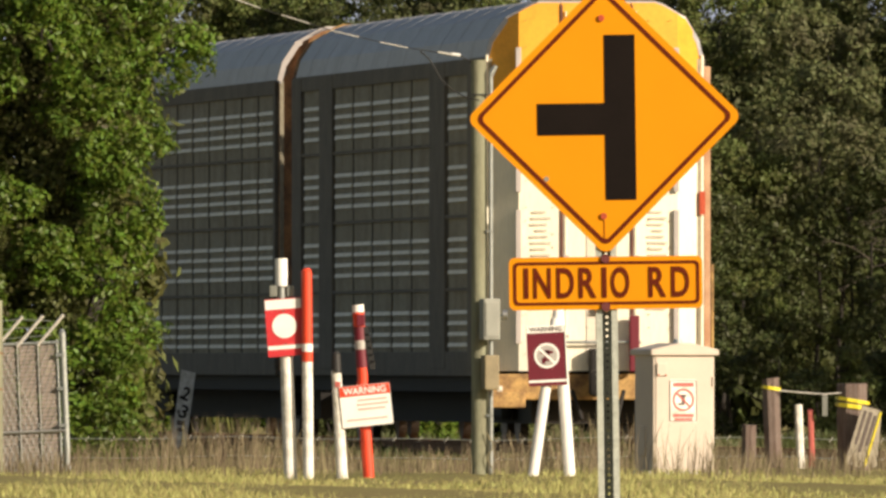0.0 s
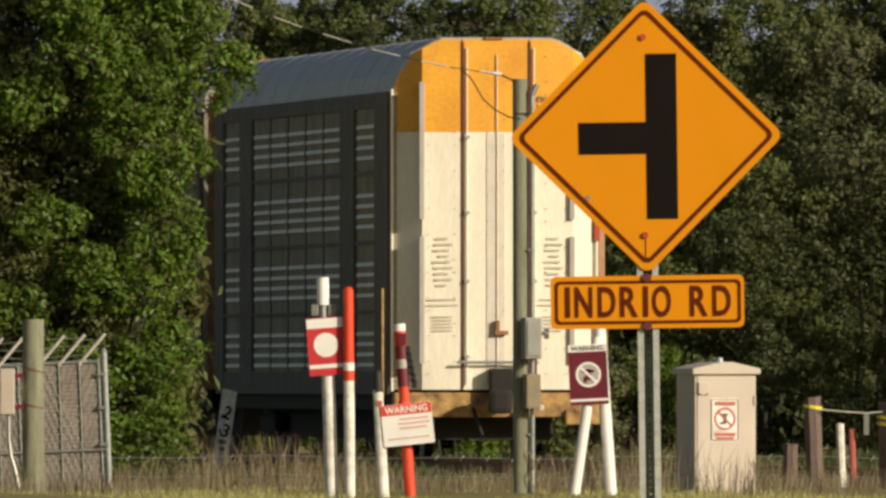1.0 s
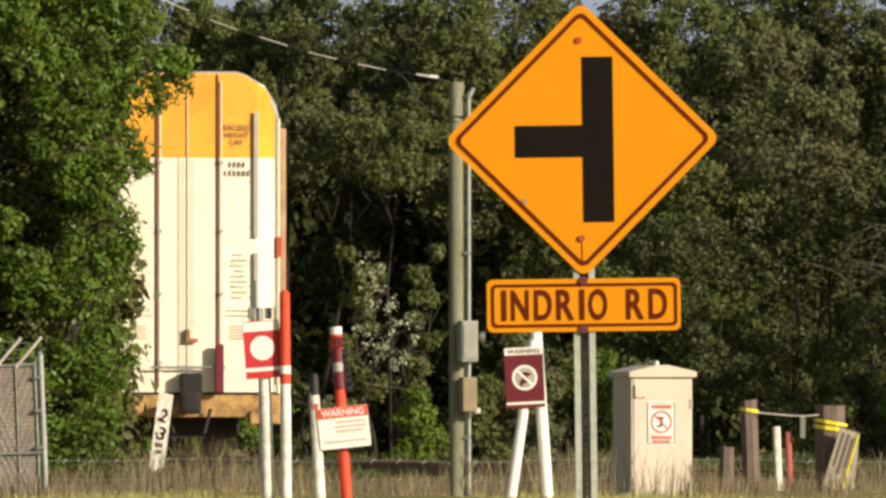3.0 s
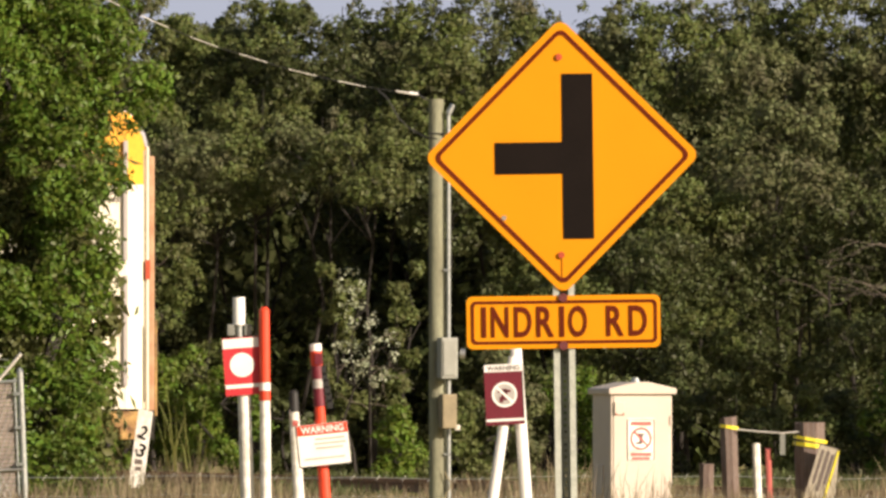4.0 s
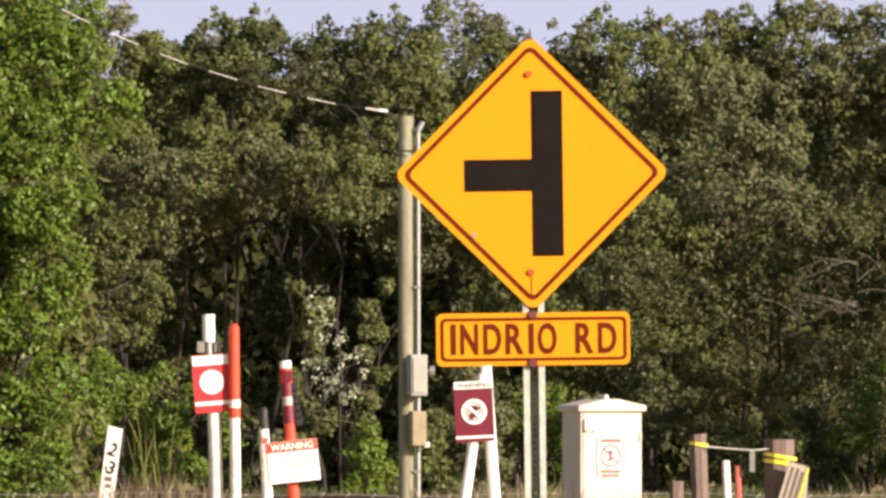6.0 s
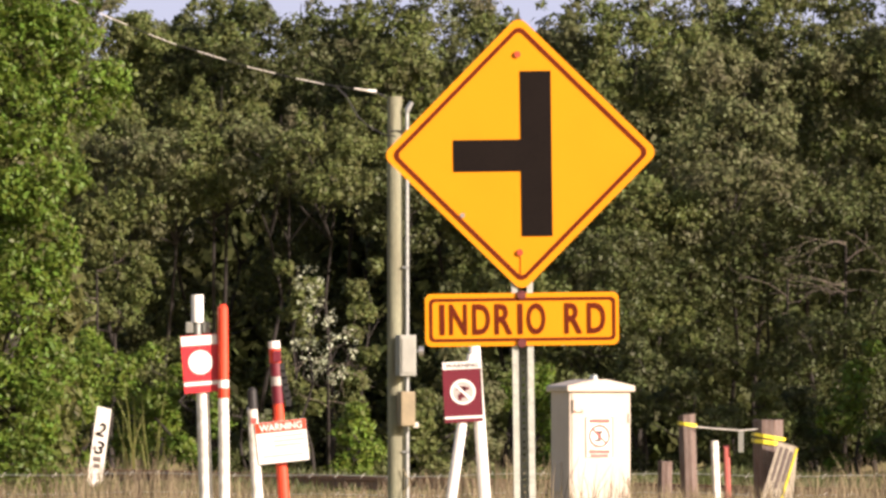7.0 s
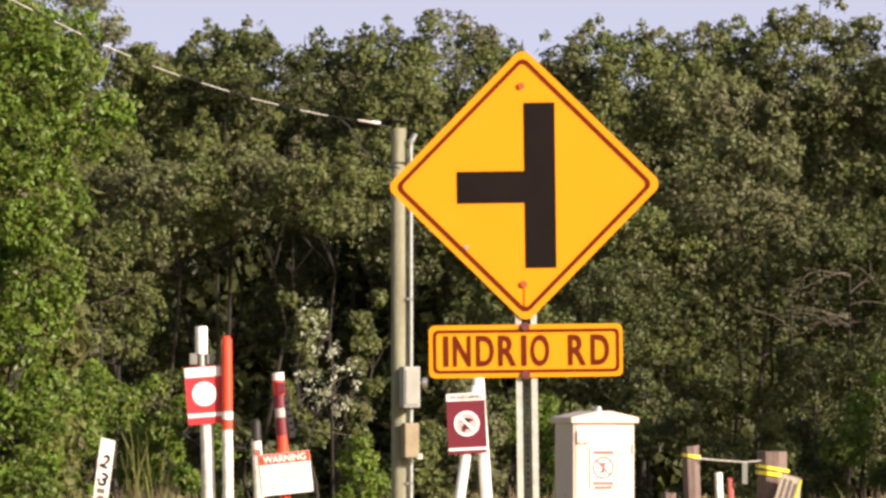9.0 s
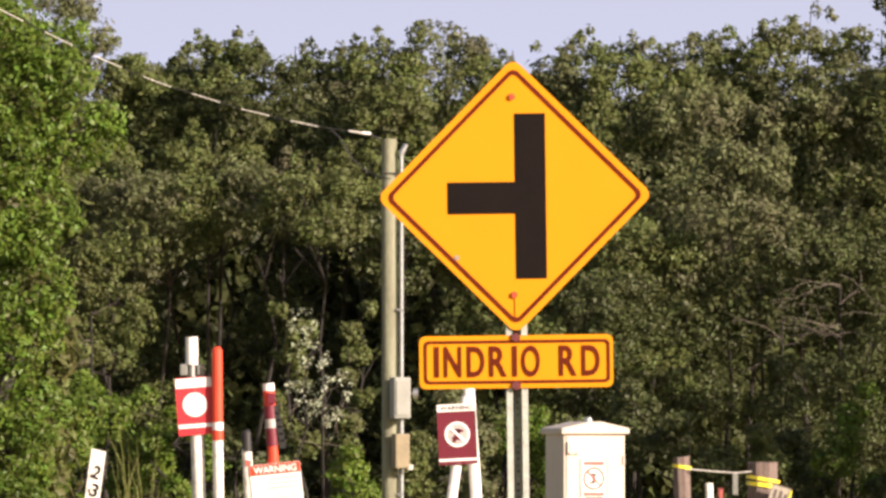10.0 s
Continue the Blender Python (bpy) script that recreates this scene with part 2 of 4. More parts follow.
def lettering(name, text, width, height, at, material, parent, bold=0.0):
    """Raised letters that face -y, set into width x height about the pose at."""
    cu = bpy.data.curves.new(name, "FONT")
    cu.body, cu.size, cu.extrude, cu.offset = text, 1.0, 0.004, bold
    cu.align_x = "CENTER"
    cu.resolution_u = 4
    tmp = bpy.data.objects.new("tmp", cu)
    me = bpy.data.meshes.new_from_object(tmp)
    bpy.data.objects.remove(tmp)
    co = np.empty(len(me.vertices) * 3)
    me.vertices.foreach_get("co", co)
    co = co.reshape(-1, 3)
    lo, hi = co.min(0), co.max(0)
    co[:, 0] = (co[:, 0] - (lo[0] + hi[0]) / 2) * width / (hi[0] - lo[0])
    co[:, 1] = (co[:, 1] - (lo[1] + hi[1]) / 2) * height / (hi[1] - lo[1])
    me.vertices.foreach_set("co", np.stack([co[:, 0], -co[:, 2] * 0.3, co[:, 1]], 1).ravel())
    me.materials.append(material)
    ob = new(name, me)
    ob.parent = parent
    ob.matrix_basis = at
    return ob


def tube_line(name, points, r, material, parent=None, label=""):
    cu = bpy.data.curves.new(name, "CURVE")
    cu.dimensions, cu.bevel_depth, cu.bevel_resolution, cu.use_fill_caps = "3D", r, 2, True
    sp = cu.splines.new("POLY")
    sp.points.add(len(points) - 1)
    for p, q in zip(sp.points, points):
        p.co = (*q, 1)
    tmp = bpy.data.objects.new("tmp", cu)
    me = bpy.data.meshes.new_from_object(tmp)
    bpy.data.objects.remove(tmp)
    me.materials.append(material)
    ob = new(name, me)
    if parent:
        ob.parent = parent
    if label:
        tagged(ob, label)
    return ob


def soup(name, verts, faces_per, material, parent=None):
    """Many alike small faces. verts: n x k x 3, faces_per: tuples of corners."""
    n, k, _ = verts.shape
    me = bpy.data.meshes.new(name)
    loops = np.concatenate([(np.arange(n)[:, None] * k + np.array(f)[None]).reshape(n, -1) for f in faces_per], 1).ravel()
    sizes = np.tile([len(f) for f in faces_per], n)
    me.vertices.add(n * k)
    me.vertices.foreach_set("co", verts.astype(np.float32).ravel())
    me.loops.add(len(loops))
    me.loops.foreach_set("vertex_index", loops.astype(np.int32))
    me.polygons.add(len(sizes))
    me.polygons.foreach_set("loop_start", np.concatenate([[0], np.cumsum(sizes)[:-1]]).astype(np.int32))
    me.update(calc_edges=True)
    me.materials.append(material)
    ob = new(name, me)
    if parent:
        ob.parent = parent
    return ob


# ---- ground ----
def lie(x, y):
    """Height of the ground: level to the verge, a shallow dip towards the track."""
    a = np.clip((np.asarray(y, float) - 268) / 60, 0, 1)
    return -0.27 * a * a * (3 - 2 * a) + 0.0 * np.asarray(x, float)


def ground():
    xs = np.concatenate([[-2500, -800, -250, -90, -40], np.arange(-20, 20.1, 1.0), [40, 90, 250, 800, 2500]])
    ys = np.concatenate([[-400, -60, 0, 60, 120, 160], np.arange(180, 345, 3.0), np.arange(350, 540, 10.0), [600, 800, 1400, 4000]])
    gx, gy = np.meshgrid(xs, ys)
    gz = lie(gx, gy) + 0.03 * np.sin(gx * 1.3 + gy * 0.2) * (np.abs(gx) < 25)
    vs = np.stack([gx, gy, gz], 2).reshape(-1, 3)
    w = len(xs)
    fs = [(j * w + i, j * w + i + 1, (j + 1) * w + i + 1, (j + 1) * w + i) for j in range(len(ys) - 1) for i in range(w - 1)]
    me = bpy.data.meshes.new("ground")
    me.from_pydata(vs.tolist(), [], fs)
    me.materials.append(M_GROUND)
    me.polygons.foreach_set("use_smooth", [True] * len(fs))
    tagged(new("ground", me), "rough grassy verge with dry patches", "ground", kind="structure")


ground()

# the line: heading a little to the left of straight ahead
TURN = 6.24
HEAD = Vector((-math.sin(radians(TURN)), math.cos(radians(TURN)), 0))
RAIL = -0.10


def rail_pose(s):
    """Pose on the track, s metres from the train's tail at the start."""
    p = Vector((0.315, 363.8, RAIL)) + HEAD * s
    return pose(p.x, p.y, p.z, 0, 0, TURN)


def track():
    bed = bmesh.new()
    prism(bed, [(-2.6, -0.40), (-1.6, -0.20), (1.6, -0.20), (2.6, -0.40)], -120, 320)
    ob = part("ballast", bed, M_BALLAST)
    ob.matrix_basis = rail_pose(0)
    tagged(ob, "grey crushed stone track bed", "track bed", kind="structure")
    for x in (-0.75, 0.75):
        rail = bmesh.new()
        prism(rail, [(x - 0.07, -0.18), (x - 0.07, -0.165), (x - 0.01, -0.15), (x - 0.01, -0.04), (x - 0.037, -0.03), (x - 0.037, 0), (x + 0.037, 0), (x + 0.037, -0.03), (x + 0.01, -0.04), (x + 0.01, -0.15), (x + 0.07, -0.165), (x + 0.07, -0.18)], -120, 320)
        r = part("rail", rail, M_RUST)
        r.matrix_basis = rail_pose(0)
        tagged(r, "worn steel running rail", "rail", kind="structure")


track()


# ---- train ----
CAR_L, CAR_W = 27.4, 3.06
ROOF = [(-1.53, 5.36), (-1.46, 5.62), (-1.26, 5.92), (-0.92, 6.11), (-0.80, 6.15), (0.80, 6.15), (0.92, 6.11), (1.26, 5.92), (1.46, 5.62), (1.53, 5.36)]


def bars(name, rows, parent, material, y=0.0):
    """Unreadable lines of print: (x, z, width, height)."""
    bm = bmesh.new()
    for x, z, w, h in rows:
        box(bm, (x, y, z), (w, 0.004, h))
    return part(name, bm, material, parent)


def bogie(car, y):
    truck = part("truck", B((0, y, 0.55), (2.0, 0.5, 0.25), 0.04), M_DARK, car)
    for x in (-1.0, 1.0):
        part("side_frame", B((x, y, 0.5), (0.16, 2.4, 0.3), 0.06), M_DARK, truck)
    for dy in (-0.89, 0.89):
        bm = bmesh.new()
        for x in (-0.76, 0.76):
            rod(bm, (x - 0.06, y + dy, 0.42), (x + 0.06, y + dy, 0.42), 0.42, seg=28)
        rod(bm, (-0.9, y + dy, 0.42), (0.9, y + dy, 0.42), 0.08)
        part("wheelset", bm, M_WHEEL, truck)


def autorack(lead):
    """A covered car-carrier wagon. Its tail is at y = 0 and it points along +y."""
    car = thing("autorack_car", rail_pose(0), "", "railway car", "cars of the train")
    # closed core behind the side sheets, open ends
    core = bmesh.new()
    for s in (-1, 1):
        box(core, (s * 1.46, CAR_L / 2, 3.25), (0.06, CAR_L - 0.7, 4.2))
    box(core, (0, CAR_L / 2, 1.2), (2.9, CAR_L - 0.7, 0.12))
    part("body", core, M_CARSIDE, car)
    roof = bmesh.new()
    inner = [(x * 0.97, z - 0.05) for x, z in ROOF]
    prism(roof, ROOF + inner[::-1], 0.0, CAR_L - 0.34)
    for v in roof.verts:
        if v.co.y < 0.1:
            v.co.y = 0.04 + max(0.0, (abs(v.co.x) - 1.09) / 0.41) * 0.36
    part("roof", roof, M_ROOF, car, "dull grey galvanised roof")
    for k in range(1, 12):
        rib = bmesh.new()
        y = k * CAR_L / 12
        up = [(x * 1.002, z + 0.005) for x, z in ROOF]
        prism(rib, up + inner[::-1], y - 0.02, y + 0.02)
        part("roof_rib", rib, M_ROOF, car)
    # the end hoop of the roof
    hoop = bmesh.new()
    up = [(x * 1.012, z + 0.02) for x, z in ROOF]
    hy = 0.16 if lead else CAR_L - 0.20
    prism(hoop, up + inner[::-1], hy - 0.05, hy + 0.05)
    part("roof_hoop", hoop, M_YRUST if not lead else M_GREYPANEL, car)
    # side sheets between posts; louvre rows are strips pale with the light at their slits
    for s in (-1, 1):
        eave = B((s * 1.51, CAR_L / 2 + 0.15, 5.26), (0.08, CAR_L - 0.6, 0.22), 0.01)
        part("eave_rail", eave, M_CARPOST, car)
        part("side_sill", B((s * 1.50, CAR_L / 2 + 0.15, 1.12), (0.10, CAR_L - 0.6, 0.34), 0.01), M_CARPOST, car)
        stout = ((0.60, 0.3), (27.1, 0.5)) if lead else ((1.45, 1.95), (6.5, 2.1), (22.3, 1.95), (26.65, 1.4))
        for y, w in stout:
            part("side_post", B((s * 1.515, y, 3.2), (0.09, w, 4.3), 0.01), M_CARPOST, car)
        if lead:
            spans = [(0.75 + i * 2.61, 0.75 + (i + 1) * 2.61) for i in range(10)]
        else:
            spans = [(2.45, 5.4)] + [(7.58 + i * 2.75, 7.58 + (i + 1) * 2.75) for i in range(5)] + [(23.3, 25.92)]
        for y0, y1 in spans:
            sheet = bmesh.new()
            box(sheet, (s * 1.50, (y0 + y1) / 2, 3.2), (0.03, y1 - y0 - 0.16, 4.1))
            side = part("side_sheet", sheet, M_CARSIDE, car)
            heights = [top - r * 0.152 for top in (4.88, 3.87, 2.86, 1.84) for r in range(4)]
            if s > 0:
                lou = bmesh.new()
                for z in heights:
                    box(lou, (1.525, (y0 + y1) / 2, z), (0.02, y1 - y0 - 0.42, 0.056))
                tagged(part("louvre", lou, M_LOUVRE, side), kind="stuff")
            else:
                slat = None
                for z in heights:
                    if slat is None:
                        slat = part("louvre", B((0, 0, 0), (0.02, y1 - y0 - 0.34, 0.056)), M_LOUVRE, side)
                        ob = slat
                    else:
                        ob = new("louvre", slat.data)
                        ob.parent = side
                    ob.matrix_basis = pose(-1.525, (y0 + y1) / 2, z, 0, 12, 0)
            part("sheet_rib", B((s * 1.515, y1, 3.2), (0.03, 0.06, 4.2)), M_CARPOST, car)
        for z in (4.2, 3.18, 2.16):
            part("side_rail", B((s * 1.52, CAR_L / 2, z), (0.05, CAR_L - 1.0, 0.045)), M_CARPOST, car)
    part("deck_frame", B((0, CAR_L / 2, 0.95), (2.4, CAR_L - 1.0, 0.3)), M_DARK, car)
    for q in (-1, 1):
        part("side_channel", B((q * 1.40, CAR_L / 2, 0.88), (0.08, CAR_L - 0.8, 0.30)), M_DARK, car)
    # sill made wide, deep and near black to fill in the shade below
    part("centre_sill_and_shade", B((0, CAR_L / 2, 0.545), (1.7, CAR_L - 1.2, 0.51)), M_DARK, car)
    for y in (3.6, CAR_L - 3.6):
        bogie(car, y)
    # couplers
    for y, d in ((0.0, -1), (CAR_L, 1)):
        bm = bmesh.new()
        box(bm, (0, y + d * 0.15, 0.85), (0.22, 0.7, 0.28), bevel=0.05)
        box(bm, (0, y + d * 0.50, 0.85), (0.34, 0.28, 0.36), bevel=0.08)
        part("coupler", bm, M_DARK, car)
    if lead:
        # rusty shut end of the car ahead
        for pts in ([(-1.50, 0.42), (-1.09, 0.03), (-0.52, 0.0)], [(-0.50, 0.0), (0.46, 0.0)], [(0.48, 0.0), (1.12, 0.03), (1.50, 0.42)]):
            door_leaf("end_door", pts, car, low=M_RUST, high=M_RUST)
        return tagged(car, "dark grey steel autorack car with a rusty end, coupled ahead", "railway car")
    tail_end(car)
    return tagged(car, "grey steel autorack car with white and yellow end doors", "railway car")


def door_leaf(name, pts, car, split=4.77, low=None, high=None):
    """A folded door sheet through the plan points pts, white below and yellow above the split, cut to the roof's line."""
    def top(x):
        x = abs(x)
        for (x0, z0), (x1, z1) in zip(ROOF[5:], ROOF[6:]):
            if x0 <= x <= x1:
                return z0 + (z1 - z0) * (x - x0) / (x1 - x0) - 0.03
        return 6.12
    leaf = None
    for z0, z1, m in ((1.02, split, low or M_DOORW), (split, None, high or M_DOORY)):
        bm = bmesh.new()
        for (xa, ya), (xb, yb) in zip(pts, pts[1:]):
            n = 6
            for k in range(n):
                a, b = k / n, (k + 1) / n
                x0, y0, x1, y1 = xa + (xb - xa) * a, ya + (yb - ya) * a, xa + (xb - xa) * b, ya + (yb - ya) * b
                t0, t1 = (top(x0), top(x1)) if z1 is None else (z1, z1)
                vs = [bm.verts.new(p) for p in ((x0, y0, z0), (x1, y1, z0), (x1, y1, t1), (x0, y0, t0))]
                ws = [bm.verts.new((v.co.x, v.co.y + 0.05, v.co.z)) for v in vs]
                bm.faces.new(vs)
                bm.faces.new(ws[::-1])
                for i in range(4):
                    bm.faces.new((vs[i], ws[i], ws[(i + 1) % 4], vs[(i + 1) % 4]))
        bmesh.ops.remove_doubles(bm, verts=bm.verts, dist=0.0005)
        bmesh.ops.recalc_face_normals(bm, faces=bm.faces)
        if leaf is None:
            leaf = part(name, bm, m, car, "" if low else "white door panel with a yellow top")
        else:
            part("upper_panel", bm, m, leaf)
    return leaf


def tail_end(car):
    door_leaf("end_door", [(-1.50, 0.42), (-1.09, 0.03), (-0.52, 0.0)], car)
    door_leaf("end_door", [(-0.50, 0.0), (0.46, 0.0)], car)
    door_leaf("end_door", [(0.48, 0.0), (1.12, 0.03), (1.50, 0.42)], car)
    # corner posts, hinge strips, lock bars
    for s in (-1, 1):
        part("corner_post", R((s * 1.50, 0.36, 1.0), (s * 1.50, 0.36, 5.40), 0.022), M_DOORW, car)
        for z0, z1 in ((3.50, 5.50), (1.40, 3.25)):
            part("hinge_strip", B((s * 1.10, -0.012, (z0 + z1) / 2), (0.075, 0.05, z1 - z0), 0.008), M_GREYPANEL, car)
        part("rain_strip", B((s * 0.49 - 0.01, -0.010, 3.56), (0.034, 0.022, 5.06), 0.006), M_SEAM, car)
        part("lock_bar", R((s * 0.49 + 0.05, -0.028, 1.1), (s * 0.49 + 0.05, -0.028, 6.0), 0.010), M_DOORW, car)
        for z in (1.5, 2.6, 3.6, 4.7):
            part("bar_clamp", B((s * 0.49 + 0.05, -0.045, z), (0.08, 0.05, 0.05), 0.008), M_GREYPANEL, car)
    part("centre_strip", B((-0.02, -0.006, 2.93), (0.26, 0.012, 3.64)), M_STRIP, car, "worn off-white strip down the middle door")
    part("centre_rod", R((0.0, -0.024, 1.2), (0.0, -0.024, 5.9), 0.009), M_STRIP, car)
    rivets = bmesh.new()
    for x in (-0.14, 0.10, -0.62, 0.72, -1.0, 1.02):
        for k in range(26):
            if (k * 7 + int(x * 50)) % 5 < 3:
                box(rivets, (x, -0.006, 1.25 + k * 0.185), (0.013, 0.016, 0.013))
    tagged(part("rivet", rivets, M_RUST, car), kind="stuff")
    lock = bmesh.new()
    box(lock, (0.06, -0.07, 1.85), (0.20, 0.08, 0.06), bevel=0.01)
    box(lock, (0.0, -0.07, 1.95), (0.06, 0.08, 0.16), bevel=0.01)
    part("door_lock", lock, M_RUST, car)
    # print on the doors
    for x0 in (-0.80, 0.82):
        rows = [(x0 + (0.02 if k % 2 else -0.01), 3.22 - k * 0.085, (0.17, 0.26, 0.22, 0.15, 0.24, 0.27, 0.20, 0.25, 0.14)[k % 9], 0.030) for k in range(9)]
        rows += [(x0, 2.33, 0.40, 0.022), (x0, 2.25, 0.46, 0.022)]
        rows += [(x0, 2.08 - k * 0.05, 0.30 - 0.02 * (k % 3), 0.018) for k in range(5)]
        tagged(bars("notice", rows, car, M_FAINT, -0.008), "lines of small worn print", kind="stuff")
    for k, (word, w) in enumerate((("EXCESS", 0.42), ("HEIGHT", 0.40), ("CAR", 0.22))):
        lettering("lettering", word, w, 0.085, pose(0.79, -0.012, 5.25 - k * 0.115), M_INK, car, 0.01)
    for z, n in ((4.66, 4), (4.52, 6)):
        for k in range(n):
            bars("number_bar", [(0.79 + (k - (n - 1) / 2) * 0.075, z, 0.030, 0.085)], car, M_INK, -0.008)
    # end sill, steps, brake gear
    sill = bmesh.new()
    box(sill, (0, 0.2, 0.80), (3.0, 0.35, 0.36), bevel=0.03)
    for s in (-1, 1):
        box(sill, (s * 1.25, 0.1, 0.62), (0.5, 0.3, 0.22), bevel=0.03)
    part("end_sill", sill, M_YRUST, car, "rusty yellow end sill")
    part("handrail", R((-1.66, 0.15, 0.9), (-1.66, 0.15, 2.5), 0.02), M_YRUST, car)
    part("handrail", R((1.62, 0.15, 0.9), (1.62, 0.15, 2.5), 0.02), M_YRUST, car)
    for x, z in ((-0.60, 0.55), (0.60, 0.55)):
        part("brake_hose", R((x * 0.6, -0.1, 0.75), (x * 0.4, -0.25, 0.35), 0.03), M_DARK, car)
    part("brake_platform", B((0.05, -0.12, 1.15), (0.34, 0.26, 0.36), 0.03), M_DARK, car)
    part("brake_rod", R((-0.6, -0.12, 1.42), (0.6, -0.12, 1.42), 0.02), M_GALV, car)
    part("end_marker", B((0.50, -0.15, 1.40), (0.14, 0.10, 0.78), 0.02), M_DARKRED, car, "dark red end of train unit")
    part("corner_board", B((1.575, 0.50, 3.12), (0.09, 0.26, 4.25), 0.012), M_TAN, car, "tan steel corner post of the car")
    part("side_marker", B((1.50, 0.30, 3.35), (0.08, 0.02, 0.32)), M_BOLT, car)
    part("roof_latch", B((-0.05, 0.0, 6.135), (0.26, 0.07, 0.035), 0.008), M_RUST, car)


tail_car = autorack(False)
lead_car = autorack(True)

# ---- sign beside the road ----
def sign():
    post = thing("road_sign", pose(0.146, 105.70, 0, 0, -0.75, 0), "yellow diamond side road sign and name plate on a steel post", "road sign")
    h = 0.556
    c = 1.997
    outline = rounded([(0, c - h), (h, c), (0, c + h), (-h, c)], 0.04)
    pan = bmesh.new()
    prism(pan, outline, 0.0, 0.003)
    panel = part("diamond_panel", pan, M_YELLOW, post)
    a = rounded([(0, c - h + 0.036), (h - 0.036, c), (0, c + h - 0.036), (-h + 0.036, c)], 0.03)
    b = rounded([(0, c - h + 0.059), (h - 0.059, c), (0, c + h - 0.059), (-h + 0.059, c)], 0.022)
    part("border", ring(bmesh.new(), a, b, -0.003, 0.0), M_LETTER, panel)
    tee = bmesh.new()
    box(tee, (0.064, -0.0015, c), (0.124, 0.003, 0.665))
    box(tee, (-0.134, -0.0015, c - 0.006), (0.272, 0.003, 0.128))
    part("junction_symbol", tee, M_BLACK, panel, "black side road symbol")
    pz = 1.331
    o = rounded([(-0.392, pz - 0.106), (0.387, pz - 0.106), (0.387, pz + 0.106), (-0.392, pz + 0.106)], 0.025)
    plate = part("name_plate", prism(bmesh.new(), o, 0.0, 0.003), M_YELLOW, post)
    oa = rounded([(-0.374, pz - 0.087), (0.374, pz - 0.087), (0.374, pz + 0.087), (-0.374, pz + 0.087)], 0.02)
    ob = rounded([(-0.362, pz - 0.075), (0.362, pz - 0.075), (0.362, pz + 0.075), (-0.362, pz + 0.075)], 0.014)
    part("border", ring(bmesh.new(), oa, ob, -0.003, 0.0), M_LETTER, plate)
    for ch, x0, x1 in (("I", -0.332, -0.313), ("N", -0.293, -0.223), ("D", -0.200, -0.130), ("R", -0.111, -0.040), ("I", -0.018, 0.001), ("O", 0.018, 0.093), ("R", 0.170, 0.241), ("D", 0.261, 0.334)):
        lettering("letter", ch, x1 - x0, 0.127 if ch == "O" else 0.123, pose((x0 + x1) / 2, -0.003, pz + 0.002), M_LETTER, plate, 0.0 if ch == "I" else 0.019)
    top, deep = 2.5, 0.080
    web = bmesh.new()
    for s in (-1, 1):
        box(web, (s * 0.0125, deep + 0.008, top / 2), (0.015, 0.005, top))
    for k in range(int(top / 0.0254)):
        box(web, (0, deep + 0.008, k * 0.0254 + 0.0127), (0.010, 0.005, 0.0165))
    # web is a darker grey than the flanges: the recess shade as colour
    web_part = part("channel_post", web, M_METER, post, "perforated galvanised steel channel, darker grey for its recess shade")
    for s in (-1, 1):
        angle = prism(bmesh.new(), [(s * 0.043, -0.009), (s * 0.0185, -0.009), (s * 0.0185, -deep - 0.005), (s * 0.0235, -deep - 0.005), (s * 0.0235, -0.015), (s * 0.043, -0.015)], 0, top)
        bmesh.ops.transform(angle, matrix=pose(0, 0, 0, 90, 0, 0), verts=angle.verts)
        part("flange", angle, M_POST, web_part, "pale galvanised flange")
    for z in (c + 0.40, c - 0.397):
        part("bolt", R((-0.007, -0.010, z), (-0.007, 0.03, z), 0.013), M_BOLT, post)
    for z in (pz + 0.098, pz - 0.096):
        part("bolt", R((-0.003, -0.010, z), (-0.003, 0.03, z), 0.018), M_OLDBOLT, post, "dark rusty bolt head")
    part("crease", B((-0.006, -0.001, c - 0.455), (0.003, 0.003, 0.09)), M_LETTER, panel)
    part("chip", R((-0.236, -0.002, c - 0.245), (-0.236, 0.001, c - 0.245), 0.010), M_ALU, panel, "bare metal chip")


sign()


# ---- markers on the verge ----
def notice(name, w, h, ground_mat, bands, parent, at):
    """A flat marker panel: a colour field with white bands (centre height, height)."""
    o = rounded([(-w / 2, -h / 2), (w / 2, -h / 2), (w / 2, h / 2), (-w / 2, h / 2)], 0.008, 3)
    p = part(name, prism(bmesh.new(), o, 0.0, 0.006), ground_mat, parent)
    p.matrix_basis = at
    for z, bh in bands:
        part("white_band", B((0, -0.002, z), (w - 0.006, 0.004, bh)), M_WHITE, p)
    return p


